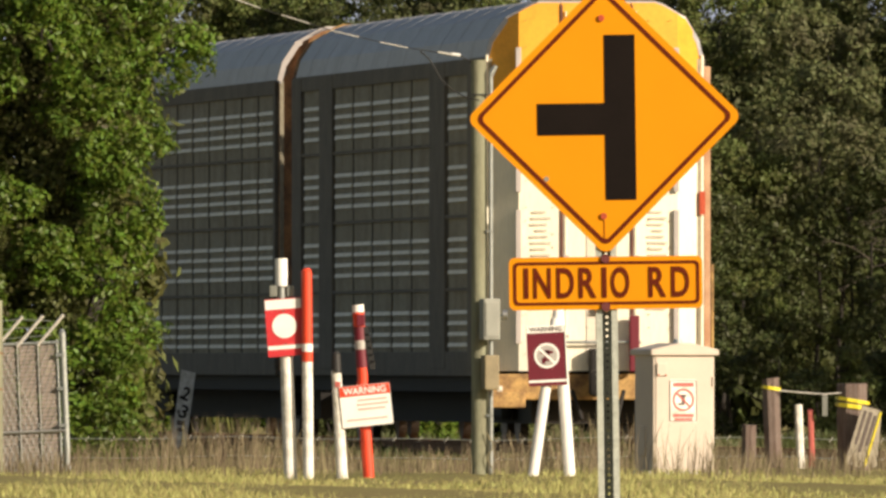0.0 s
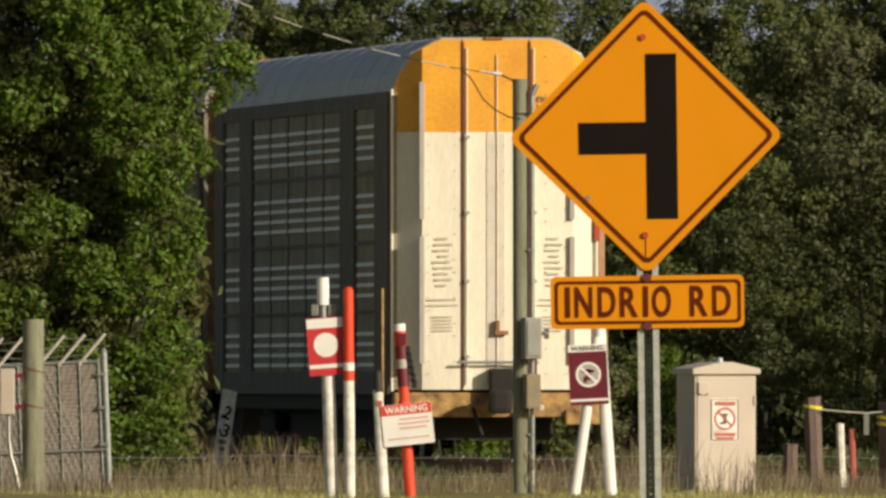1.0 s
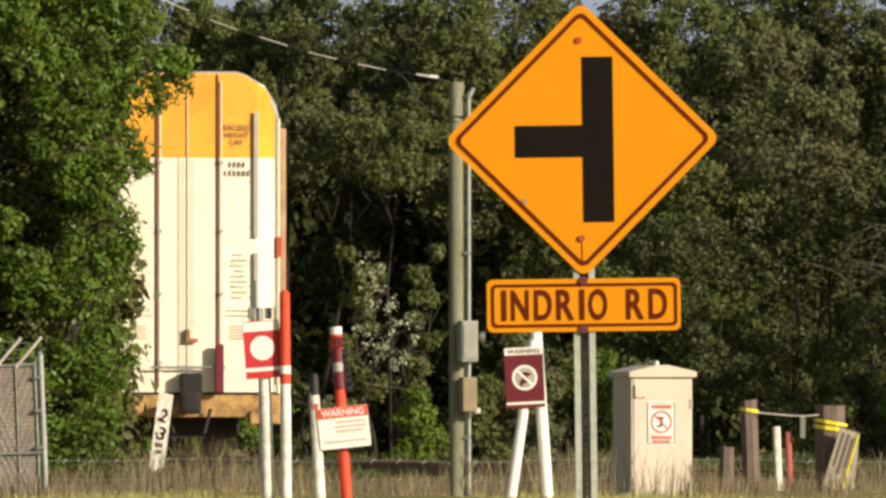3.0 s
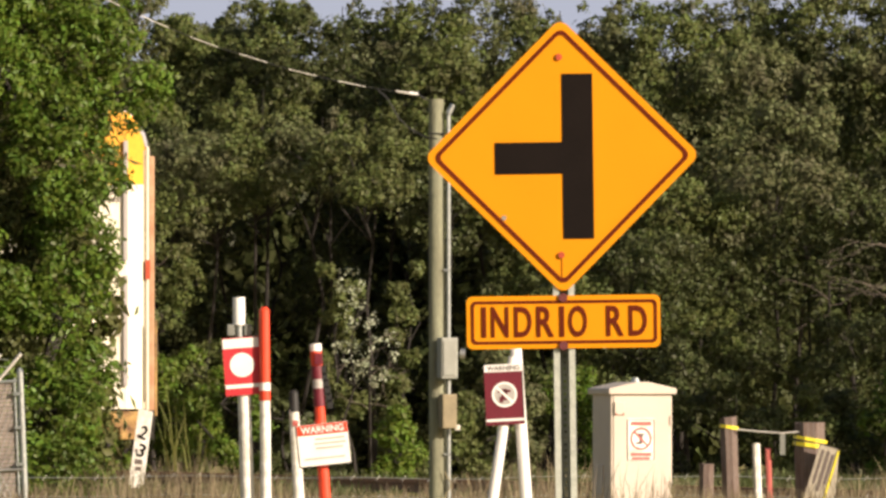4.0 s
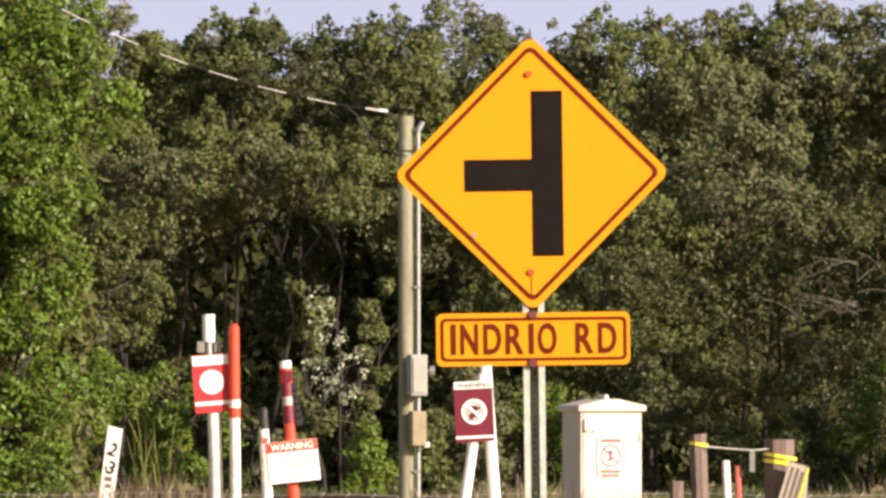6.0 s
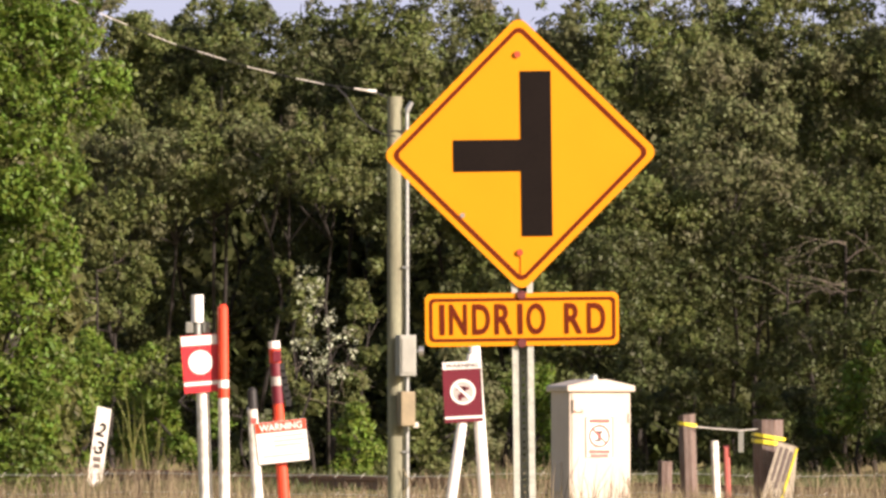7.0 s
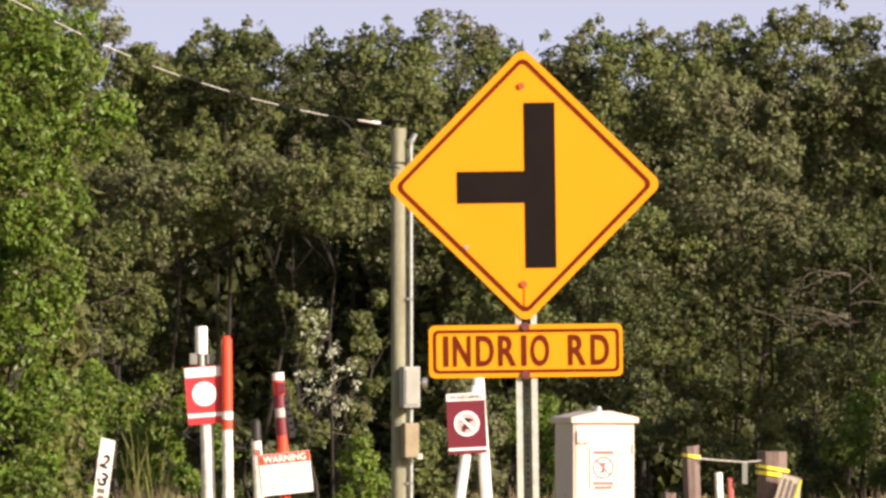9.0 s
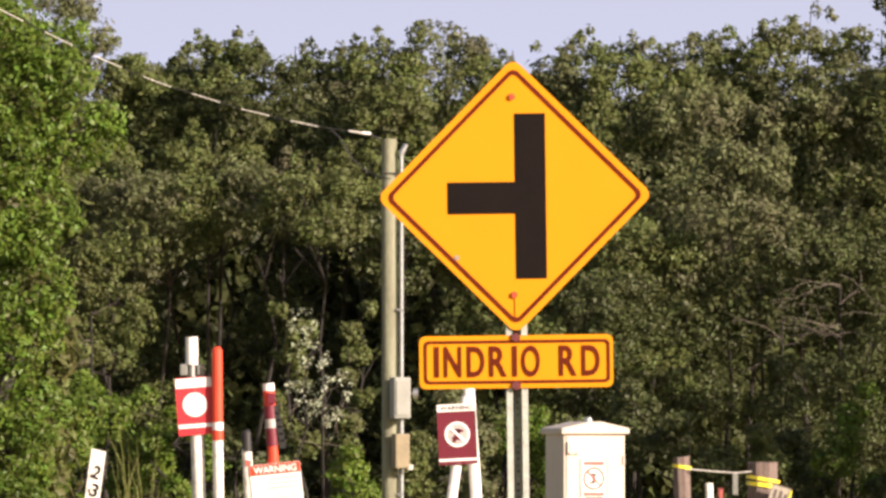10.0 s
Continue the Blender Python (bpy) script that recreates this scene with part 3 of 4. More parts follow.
def disc_marker():
    m = thing("marker_post", pose(-2.51, 232.5, 0), "white marker post with a red and white disc panel", "marker post", "utility markers on the verge")
    part("post", R((0, 0, -0.1), (-0.055, 0, 1.58), 0.060, 0.056, 18), M_WORN, m, smooth=False)
    part("neck", R((-0.078, 0, 1.55), (-0.082, 0, 1.74), 0.032), M_GALV, m)
    part("cap", R((-0.082, 0, 1.70), (-0.087, 0, 1.945), 0.056, 0.054, 18), M_WHITE, m)
    for s in (-1, 1):
        part("clamp", B((-0.08 + s * 0.075, 0, 1.655), (0.065, 0.07, 0.10), 0.008), M_METER, m)
    p = notice("panel", 0.325, 0.51, M_RED, ((0.205, 0.085), (-0.175, 0.035)), m, pose(-0.055, -0.075, 1.335, 0, -4.3, 0))
    part("disc", prism(bmesh.new(), disc(0.108, 0.0, 0.012), -0.004, 0.0), M_WHITE, p, "white round field")
    for z in (0.145, -0.15):
        part("screw", R((0.0, -0.008, z), (0.0, 0.0, z), 0.008), M_INK, p)


def red_tube():
    m = thing("marker_tube", pose(-2.352, 232.4, 0), "white marker post with a tall red plastic top", "marker post", "utility markers on the verge")
    part("base_tube", R((0, 0, -0.1), (-0.012, 0, 1.06), 0.047, 0.047, 16), M_WORN, m)
    part("collar", R((-0.012, 0, 1.03), (-0.012, 0, 1.12), 0.050, 0.050, 16), M_ORANGE, m)
    part("white_ring", R((-0.012, 0, 1.12), (-0.013, 0, 1.19), 0.049, 0.049, 16), M_WHITE, m)
    bm = R((-0.013, 0, 1.19), (-0.018, 0, 1.83), 0.048, 0.046, 16)
    rod(bm, (-0.018, 0, 1.83), (-0.018, 0, 1.86), 0.046, 0.025, 16)
    part("red_top", bm, M_ORANGE, m, "bright red plastic tube")


def warning_board():
    m = thing("warning_sign", pose(-2.05, 232.6, 0), "red and white warning board on a stake and red post", "warning sign", "utility markers on the verge")
    part("stake", R((0, 0, -0.1), (-0.06, 0, 0.95), 0.050, 0.044, 14), M_WORN, m)
    cap = R((-0.057, 0, 0.93), (-0.062, 0, 1.10), 0.046, 0.040, 14)
    rod(cap, (-0.062, 0, 1.10), (-0.063, 0, 1.125), 0.040, 0.022, 14)
    part("cap", cap, M_CABLE, m, "black rounded plastic cap")
    part("decal", B((-0.045, -0.05, 0.83), (0.05, 0.01, 0.05)), M_REDINK, m)
    post = part("red_post", R((0.235, 0.06, -0.1), (0.17, 0.06, 0.86), 0.050, 0.050, 16), M_ORANGE, m, "faded orange red plastic post")
    x = lambda z: 0.235 - 0.068 * z
    for z0, z1, mt, r in ((0.86, 0.98, M_ORANGE, 0.046), (0.98, 1.14, M_DARKRED, 0.052), (1.14, 1.22, M_GREYINK, 0.052), (1.22, 1.34, M_DARKRED, 0.052), (1.34, 1.47, M_ORANGE, 0.052), (1.47, 1.535, M_WHITE, 0.052)):
        part("band", R((x(z0), 0.06, z0), (x(z1), 0.06, z1), r, r, 16), mt, post)
    part("reflector", B((x(1.42) + 0.02, 0.0, 1.40), (0.07, 0.02, 0.10), 0.006, pose(0, 0, 0)), M_DARKRED, post)
    strap = bmesh.new()
    for k in range(6):
        a = k / 5
        box(strap, (x(1.3) + 0.055 + 0.06 * a, 0.03, 1.30 - 0.30 * a), (0.05, 0.012, 0.075), None)
    part("torn_strap", strap, M_CABLE, m, "torn black strap")
    p = notice("panel", 0.45, 0.365, M_WHITE, (), m, pose(0.205, -0.055, 0.645, 0, -6.0, 0))
    part("red_field", B((0, -0.002, 0.135), (0.446, 0.004, 0.09)), M_ORANGE, p)
    lettering("lettering", "WARNING", 0.38, 0.062, pose(0, -0.006, 0.135), M_WHITE, p, 0.02)
    bars("print", [(0.06, 0.05, 0.26, 0.016), (0.06, 0.01, 0.28, 0.016), (0.05, -0.03, 0.24, 0.016), (0.0, -0.12, 0.36, 0.014)], p, M_PINKINK, -0.003)


def a_frame():
    m = thing("warning_marker", pose(-0.24, 232.6, 0), "dark red no-digging panel on two crossed white stakes", "warning sign", "utility markers on the verge")
    part("stake", R((-0.145, 0, -0.1), (0.075, 0, 1.42), 0.048, 0.044, 14), M_WHITE, m)
    part("stake", R((0.205, 0.09, -0.1), (0.095, 0.09, 1.505), 0.052, 0.050, 14), M_WHITE, m)
    p = notice("panel", 0.345, 0.535, M_DARKRED, ((0.235, 0.065), (-0.225, 0.022)), m, pose(-0.005, -0.06, 1.085, 0, -2.8, 0))
    lettering("lettering", "WARNING", 0.29, 0.042, pose(0, -0.006, 0.235), M_INK, p, 0.02)
    part("white_ring", ring(bmesh.new(), disc(0.112), disc(0.092), -0.004, 0.0), M_WHITE, p)
    part("grey_field", prism(bmesh.new(), disc(0.092), -0.002, 0.0), M_GREYINK, p)
    sl = bmesh.new()
    box(sl, (0, -0.004, 0), (0.19, 0.004, 0.022), pose(0, 0, 0, 0, 45, 0))
    part("slash", sl, M_WHITE, p)
    bars("print", [(0, 0, 0.05, 0.10), (0.0, 0.03, 0.11, 0.025), (-0.03, -0.045, 0.03, 0.05)], p, M_DARKRED, -0.003)
    part("edge", B((0.172, 0.0, 0), (0.008, 0.016, 0.53)), M_WHITE, p)


def cabinet():
    m = thing("utility_cabinet", pose(0.925, 243.0, 0, 0, 0, 19), "cream steel utility cabinet with a pitched lid on the verge", "utility cabinet")
    part("body", B((0, 0.0, 0.55), (0.60, 0.52, 1.16), 0.012), M_CAB, m)
    lid = bmesh.new()
    prism(lid, [(-0.333, 1.09), (0.333, 1.09), (0.333, 1.145), (0.06, 1.205), (-0.06, 1.205), (-0.333, 1.145)], -0.30, 0.30)
    bmesh.ops.bevel(lid, geom=list(lid.edges), offset=0.008, segments=1, affect="EDGES")
    part("lid", lid, M_CAB, m)
    part("knob", R((0.03, 0.0, 1.19), (0.03, 0.0, 1.245), 0.05, 0.03), M_GALV, m)
    door = part("door", B((0, -0.264, 0.56), (0.55, 0.012, 1.03), 0.004), M_CAB, m)
    part("handle", B((-0.22, -0.278, 0.96), (0.10, 0.02, 0.12), 0.006), M_CAB, door)
    for x in (-0.255, -0.185):
        part("screw", R((x, -0.294, 0.91), (x, -0.28, 0.91), 0.008), M_BOLT, door)
    for z in (0.25, 0.85):
        part("hinge", B((0.282, -0.274, z), (0.02, 0.02, 0.09), 0.004), M_CAB, door)
    st = part("notice", B((0.05, -0.272, 0.575), (0.265, 0.004, 0.40), 0.0), M_WORN, door, "white no-trespassing notice with a red ring")
    o = rounded([(-0.082, 0.385), (0.182, 0.385), (0.182, 0.765), (-0.082, 0.765)], 0.015, 3)
    i = rounded([(-0.076, 0.391), (0.176, 0.391), (0.176, 0.759), (-0.076, 0.759)], 0.012, 3)
    part("border", ring(bmesh.new(), o, i, -0.277, -0.274), M_GREYINK, st)
    part("red_ring", ring(bmesh.new(), disc(0.105, 0.05, 0.585), disc(0.086, 0.05, 0.585), -0.278, -0.274), M_REDINK, st)
    part("inner_ring", ring(bmesh.new(), o, i, -0.279, -0.277), M_INK, st)
    sl = bmesh.new()
    box(sl, (0.05, -0.276, 0.585), (0.18, 0.004, 0.018), Matrix.Translation((0.05, 0, 0.585)) @ pose(0, 0, 0, 0, 45, 0) @ Matrix.Translation((-0.05, 0, -0.585)))
    part("slash", sl, M_REDINK, st)
    for z, w, h in ((0.725, 0.20, 0.035), (0.44, 0.20, 0.03), (0.405, 0.17, 0.022)):
        bars("print", [(0.05, z, w, h)], st, M_REDINK, -0.275)
    bars("symbol", [(0.05, 0.59, 0.035, 0.08), (0.04, 0.625, 0.08, 0.018), (0.03, 0.545, 0.06, 0.02)], st, M_INK, -0.275)
    st.matrix_basis = pose(-0.06, 0, 0.095)
    part("side_panel", B((-0.304, 0.05, 0.30), (0.012, 0.20, 0.28), 0.004), M_CAB, m)
    part("plinth", B((0, 0, -0.02), (0.70, 0.58, 0.08), 0.01), M_GREYINK, m)


def service_pole():
    m = thing("service_pole", pose(-0.844, 235.0, 0), "short weathered wooden service pole with meter boxes and conduit", "utility pole")
    part("pole", R((0, 0, -0.2), (-0.014, 0, 3.73), 0.077, 0.068, 20), M_WOOD, m, smooth=False)
    con = bmesh.new()
    rod(con, (0.098, -0.06, 0.0), (0.095, -0.06, 3.62), 0.020)
    rod(con, (0.095, -0.06, 3.60), (0.14, -0.06, 3.68), 0.030, 0.022)
    part("conduit", con, M_GALV, m, "galvanised conduit with a weatherhead")
    for z in (0.55, 2.2, 3.2):
        part("strap", B((0.085, -0.065, z), (0.065, 0.03, 0.018)), M_GALV, m)
    a = part("meter_box", B((0, 0, 0), (0.155, 0.16, 0.37), 0.012), M_METER, m)
    a.matrix_basis = pose(0.085, -0.17, 1.41, 0, 0, 16)
    part("meter_door", B((0, -0.083, 0.0), (0.12, 0.012, 0.31), 0.004), M_METER, a)
    b = part("switch_box", B((0, 0, 0), (0.135, 0.15, 0.31), 0.012), M_METER2, m)
    b.matrix_basis = pose(0.088, -0.17, 0.935, 0, 0, 16)
    part("lamp_cell", R((0.20, -0.17, 1.45), (0.245, -0.17, 1.45), 0.045), M_ALU, m)
    part("cell_arm", B((0.17, -0.17, 1.45), (0.08, 0.03, 0.03)), M_GALV, m)
    part("fitting", B((0.175, -0.17, 0.79), (0.05, 0.05, 0.05), 0.008), M_WIRE, m)
    part("roof_staple", B((0.0, -0.07, 3.42), (0.15, 0.012, 0.012)), M_CABLE, m)
    vine = [(0.09 + 0.03 * math.sin(k * 1.4), -0.10, 0.05 * k) for k in range(9)]
    tube_line("dry_stem", vine, 0.006, M_TALL, m)


def service_wire():
    pts = [(-5.81, 5.74), (-5.05, 5.27), (-4.29, 4.86), (-3.56, 4.50), (-2.93, 4.23), (-2.147, 3.986), (-1.566, 3.85), (-1.036, 3.77)]
    dense = []
    for (x0, z0), (x1, z1) in zip(pts, pts[1:]):
        for k in range(6):
            dense.append((x0 + (x1 - x0) * k / 6, 235.0, z0 + (z1 - z0) * k / 6))
    dense.append((-1.036, 235.0, 3.77))
    w = tube_line("service_wire", dense, 0.004, M_CABLE)
    tagged(w, "twisted overhead service wire running to the pole", "overhead wire")
    # the bare neutral shows on every half twist
    x, k = -5.7, 0
    zs = lambda q: float(np.interp(q, [d[0] for d in dense], [d[2] for d in dense]))
    while x < -1.3:
        part("bare_turn", R((x, 234.99, zs(x)), (x + 0.25, 234.99, zs(x + 0.25)), 0.0045, 0.0045, 8), M_WIRE, w)
        x += 0.44
    part("dead_end_clamp", R((-1.22, 235, 3.80), (-1.09, 235, 3.778), 0.009, 0.012), M_WIRE, w)
    part("clamp_head", R((-1.10, 235, 3.782), (-1.02, 235, 3.772), 0.015), M_WHITE, w)
    tube_line("anchor_wire", [(-1.03, 235, 3.768), (-0.93, 235, 3.72), (-0.86, 235, 3.60)], 0.008, M_CABLE, w)
    tube_line("drip_loop", [(-1.38, 235, 3.81), (-1.30, 234.98, 3.74), (-1.24, 234.97, 3.64), (-1.19, 234.96, 3.55), (-1.09, 234.95, 3.46), (-0.96, 234.93, 3.39), (-0.85, 234.9, 3.37)], 0.0065, M_CABLE, w)


disc_marker()
red_tube()
warning_board()
a_frame()
cabinet()
service_pole()
service_wire()


# ---- fence posts and wire ----
def rough_post(name, x, w, top, lean, label, tape=None, material=None, d=254.0):
    p = thing(name, pose(x, d, 0, 0, lean, 0), label, "fence post", "old fence posts")
    bm = bmesh.new()
    n = 8
    rows = []
    for j in range(7):
        z = -0.1 + (top + 0.1) * j / 6
        rows.append([bm.verts.new((math.cos(2 * math.pi * (i + 0.5) / n) * w * 0.54 * (1 + 0.06 * noise.noise((i * 1.7, j * 0.9, x))), math.sin(2 * math.pi * (i + 0.5) / n) * w * 0.54, z + (0.03 * noise.noise((i, 3.1, x * 5)) if j == 6 else 0))) for i in range(n)])
    for a, b in zip(rows, rows[1:]):
        for i in range(n):
            bm.faces.new((a[i], a[(i + 1) % n], b[(i + 1) % n], b[i]))
    bm.faces.new(rows[-1])
    part("post", bm, material or M_WOODP, p)
    if tape:
        t = bmesh.new()
        for k, z in enumerate(tape):
            rod(t, (0.0, 0.0, z - 0.016), (0.006, 0, z + 0.016 + 0.008 * k), w * 0.58, w * 0.575, 10)
        part("tape", t, M_TAPE, p, "yellow plastic tape wound round the post")
    return p


def fence():
    rough_post("fence_post", 1.68, 0.14, 0.42, 1, "short brown broken fence stub with a pale cap edge", material=M_WOODP)
    rough_post("fence_post", 1.925, 0.165, 0.87, -2.0, "weathered square wooden fence post with yellow tape", (0.78,))
    rough_post("fence_post", 2.19, 0.075, 0.62, -2.5, "thin pale yellow stake between the fence posts", material=M_WORN)
    rough_post("fence_post", 2.30, 0.055, 0.565, -2.0, "thin pink red stake between the fence posts", material=M_REDINK)
    big = rough_post("fence_post", 2.69, 0.29, 0.825, -0.5, "thick grey wooden fence post with yellow tape", (0.66, 0.60))
    b = thing("notice_board", pose(2.70, 253.72, 0.02, 0, 17, 0), "faded property notice board leaning on the thick post", "notice board")
    o = rounded([(-0.10, 0), (0.10, 0), (0.10, 0.60), (-0.10, 0.60)], 0.02, 3)
    part("board", prism(bmesh.new(), o, 0.0, 0.012), M_BOARD, b)
    for x, z, w, h in ((-0.05, 0.38, 0.025, 0.34), (0.005, 0.35, 0.03, 0.40), (0.055, 0.38, 0.028, 0.30)):
        bars("print", [(x, z, w, h)], b, M_INK, -0.003)
    part("edging", ring(bmesh.new(), o, [(q[0] * 0.94, 0.3 + (q[1] - 0.3) * 0.975) for q in o], -0.004, 0.0), M_INK, b)
    part("yellow_edge", B((0.095, -0.003, 0.3), (0.02, 0.012, 0.56)), M_TAPE, b)
    c = thing("notice_board", pose(2.85, 253.8, 0.02, 0, 6, 0), "narrow faded notice board leaning beside the thick post", "notice board")
    part("board", prism(bmesh.new(), rounded([(-0.06, 0), (0.07, 0), (0.06, 0.53), (-0.06, 0.56)], 0.02, 3), 0.0, 0.012), M_BOARD, c)
    bars("print", [(0.0, 0.33, 0.03, 0.26)], c, M_INK, -0.003)
    s = tube_line("string", [(1.98, 253.9, 0.755), (2.2, 253.9, 0.735), (2.42, 253.9, 0.72), (2.6, 253.9, 0.735)], 0.007, M_WIRE)
    tagged(s, "pale string tied between two fence posts", "string")
    part("rag", B((2.42, 253.9, 0.62), (0.05, 0.006, 0.22)), M_METER, s)
    for z, name in ((0.285, "fence_wire"), (0.10, "fence_wire")):
        pts = [(-9 + 0.25 * k, 256.0, z + 0.012 * math.sin(k * 0.35) + 0.008 * math.sin(k * 0.9)) for k in range(72)]
        w = tube_line(name, pts, 0.0038, M_GALV)
        tagged(w, "slack barbed wire strand along the fence", "barbed wire", "strands of the fence")
        bm = bmesh.new()
        for p in pts:
            rod(bm, (p[0] - 0.02, p[1], p[2] - 0.025), (p[0] + 0.02, p[1], p[2] + 0.025), 0.003, seg=4)
        tagged(part("barbs", bm, M_WIRE, w), kind="stuff")


def mile_board():
    m = thing("mile_board", pose(-5.87, 388.0, -0.35, 0, 7.2, 0), "leaning white board with black numerals beside the track", "mile marker")
    part("board", prism(bmesh.new(), rounded([(-0.11, -0.1), (0.11, -0.1), (0.115, 1.26), (-0.102, 1.285)], 0.008, 2), 0, 0.06), M_WORN, m)
    for k, ch in enumerate("23"):
        lettering("numeral", ch, 0.115, 0.20, pose(0.015, -0.006, 0.94 - k * 0.27, 0, 14, 0), M_BLACK, m, 0.02)
    for x, z, w, h in ((-0.01, 0.50, 0.11, 0.07), (0.0, 0.40, 0.08, 0.06), (-0.05, 0.88, 0.05, 0.05), (-0.06, 0.66, 0.04, 0.05)):
        bars("worn_print", [(x, z, w, h)], m, M_INK, -0.003)


def mesh_fence():
    f = thing("chain_link_fence", pose(-4.82, 250.0, -0.02, 0, -2.4, 0), "galvanised chain-link fence with beige slats and barbed wire arms", "fence")
    part("corner_post", R((0, 0, -0.1), (0, 0, 1.33), 0.032, 0.032, 14), M_GALV, f)
    part("post_cap", R((0, 0, 1.33), (0, 0, 1.37), 0.036, 0.01, 14), M_GALV, f)
    part("inner_post", R((-0.055, 0, 0.0), (-0.055, 0, 1.27), 0.012), M_GALV, f)
    part("bottom_rail", R((0.0, -0.02, 0.40), (-3.2, -0.02, 0.40), 0.013), M_ALU, f)
    part("top_rail", R((0.0, 0.0, 1.24), (-3.2, 0.0, 1.24), 0.016), M_GALV, f)
    for k in range(16):
        x = -0.14 - k * 0.195
        bm = bmesh.new()
        for j in range(32):
            box(bm, (x, 0.012 + 0.006 * ((j + k) % 2), 0.02 + j * 0.0385), (0.165, 0.012, 0.034))
        part("slat_panel", bm, M_SLAT, f)
        part("line_post", R((x - 0.098, -0.005, 0.0), (x - 0.098, -0.005, 1.26), 0.008), M_ALU, f)
        if k % 4 != 3:
            arm = bmesh.new()
            rod(arm, (x - 0.098, 0, 1.22), (x + 0.16, -0.05, 1.50), 0.016)
            part("barb_arm", arm, M_WIRE, f)
    mesh = bmesh.new()
    for k in range(56):
        for s in (-1, 1):
            x0 = -3.2 + k * 0.06
            x1 = min(x0 + s * 0.5, 0.0)
            if x0 < -0.03:
                rod(mesh, (x0, -0.008, 0.02), (x1, -0.008, 0.02 + 1.22 * abs(x1 - x0) / 0.5), 0.0025, seg=4)
    part("link_wire", mesh, M_GALV, f)
    for k in range(3):
        tube_line("barbed_strand", [(-3.1 + 0.3 * i, -0.02 * k, 1.30 + 0.08 * k + 0.015 * math.sin(i * 2.1 + k)) for i in range(11)], 0.004, M_GALV, f)
    for z in (0.45, 0.80, 1.12):
        part("hinge_clip", B((-0.03, -0.03, z), (0.08, 0.03, 0.03)), M_GALV, f)


def gate_pole():
    p = thing("wooden_pole", pose(-5.48, 247.0, 0), "short sawn-off wooden pole with two wire bands", "utility pole")
    part("pole", R((0, 0, -0.2), (0, 0, 1.61), 0.108, 0.102, 22), M_WOOD, p)
    for z in (1.13, 0.79):
        part("wire_band", R((0, 0, z), (0.003, 0, z + 0.012), 0.112, 0.112, 22), M_RUST, p)
    b = thing("service_box", pose(-5.72, 246.9, 0), "cream steel service box with a grey conduit beside the pole", "service box")
    part("box", B((0, 0, 0.93), (0.135, 0.12, 0.43), 0.012), M_CAB, b)
    part("bracket", B((0.10, 0.02, 1.08), (0.10, 0.04, 0.04)), M_DARKRED, b)
    part("bracket", B((0.10, 0.02, 0.79), (0.10, 0.04, 0.04)), M_DARKRED, b)
    tube = tube_line("conduit", [(0.01, 0, 0.73), (0.012, 0, 0.5), (0.03, 0, 0.34), (0.07, 0, 0.2), (0.11, 0, 0.02)], 0.018, M_ALU, b)
    m = thing("metal_pole", pose(-6.13, 246.0, 0), "slender pale steel pole beside the fence", "pole")
    part("shaft", R((0, 0, -0.2), (0, 0, 5.6), 0.036, 0.032, 14), M_ALU, m)


fence()
mile_board()
mesh_fence()
gate_pole()


# ---- trees ----
def leaf_cloud(rng, blobs, clumps, per, leaf, rc):
    """Leaves in rounded clumps that sit on the skins of ellipsoids (centre, radii); every clump turns its leaves outwards."""
    bl = np.array(blobs, float)
    area = bl[:, 3] * bl[:, 5] + bl[:, 3] * bl[:, 4] + bl[:, 4] * bl[:, 5]
    pick = rng.choice(len(bl), clumps, p=(area + 0.3 * area.mean()) / (1.3 * area.sum()))
    d = rng.normal(size=(clumps, 3)) + np.array([0.12, -0.35, 0.22])
    d /= np.linalg.norm(d, axis=1)[:, None]
    c = bl[pick, :3] + d * bl[pick, 3:] * (1.04 - np.abs(rng.normal(0, 0.20, clumps)))[:, None]
    rad = rc * rng.uniform(0.5, 1.5, clumps) * np.minimum(1.0, 0.55 + bl[pick, 3])
    n = clumps * per
    out = np.repeat(d, per, 0)
    e = rng.normal(size=(n, 3)) + out * 0.5 + np.array([0, 0, 0.25])
    e /= np.linalg.norm(e, axis=1)[:, None]
    reach = np.repeat(rad, per) * rng.uniform(0.35, 1.12, n)
    cc = np.repeat(c, per, 0) + e * reach[:, None] * np.array([1.1, 1.0, 0.8])
    nrm = e * 0.9 + out * 0.45 + rng.normal(size=(n, 3)) * 0.62 + np.array([0, -0.1, 0.3])
    nrm /= np.linalg.norm(nrm, axis=1)[:, None]
    t = np.cross(nrm, rng.normal(size=(n, 3)))
    t /= np.linalg.norm(t, axis=1)[:, None]
    b = np.cross(nrm, t)
    ln = leaf * rng.uniform(0.6, 1.35, n)[:, None]
    w = ln * rng.uniform(0.38, 0.60, n)[:, None]
    return np.stack([cc - t * ln, cc + b * w + nrm * w * 0.25, cc + t * ln, cc - b * w + nrm * w * 0.25], 1)


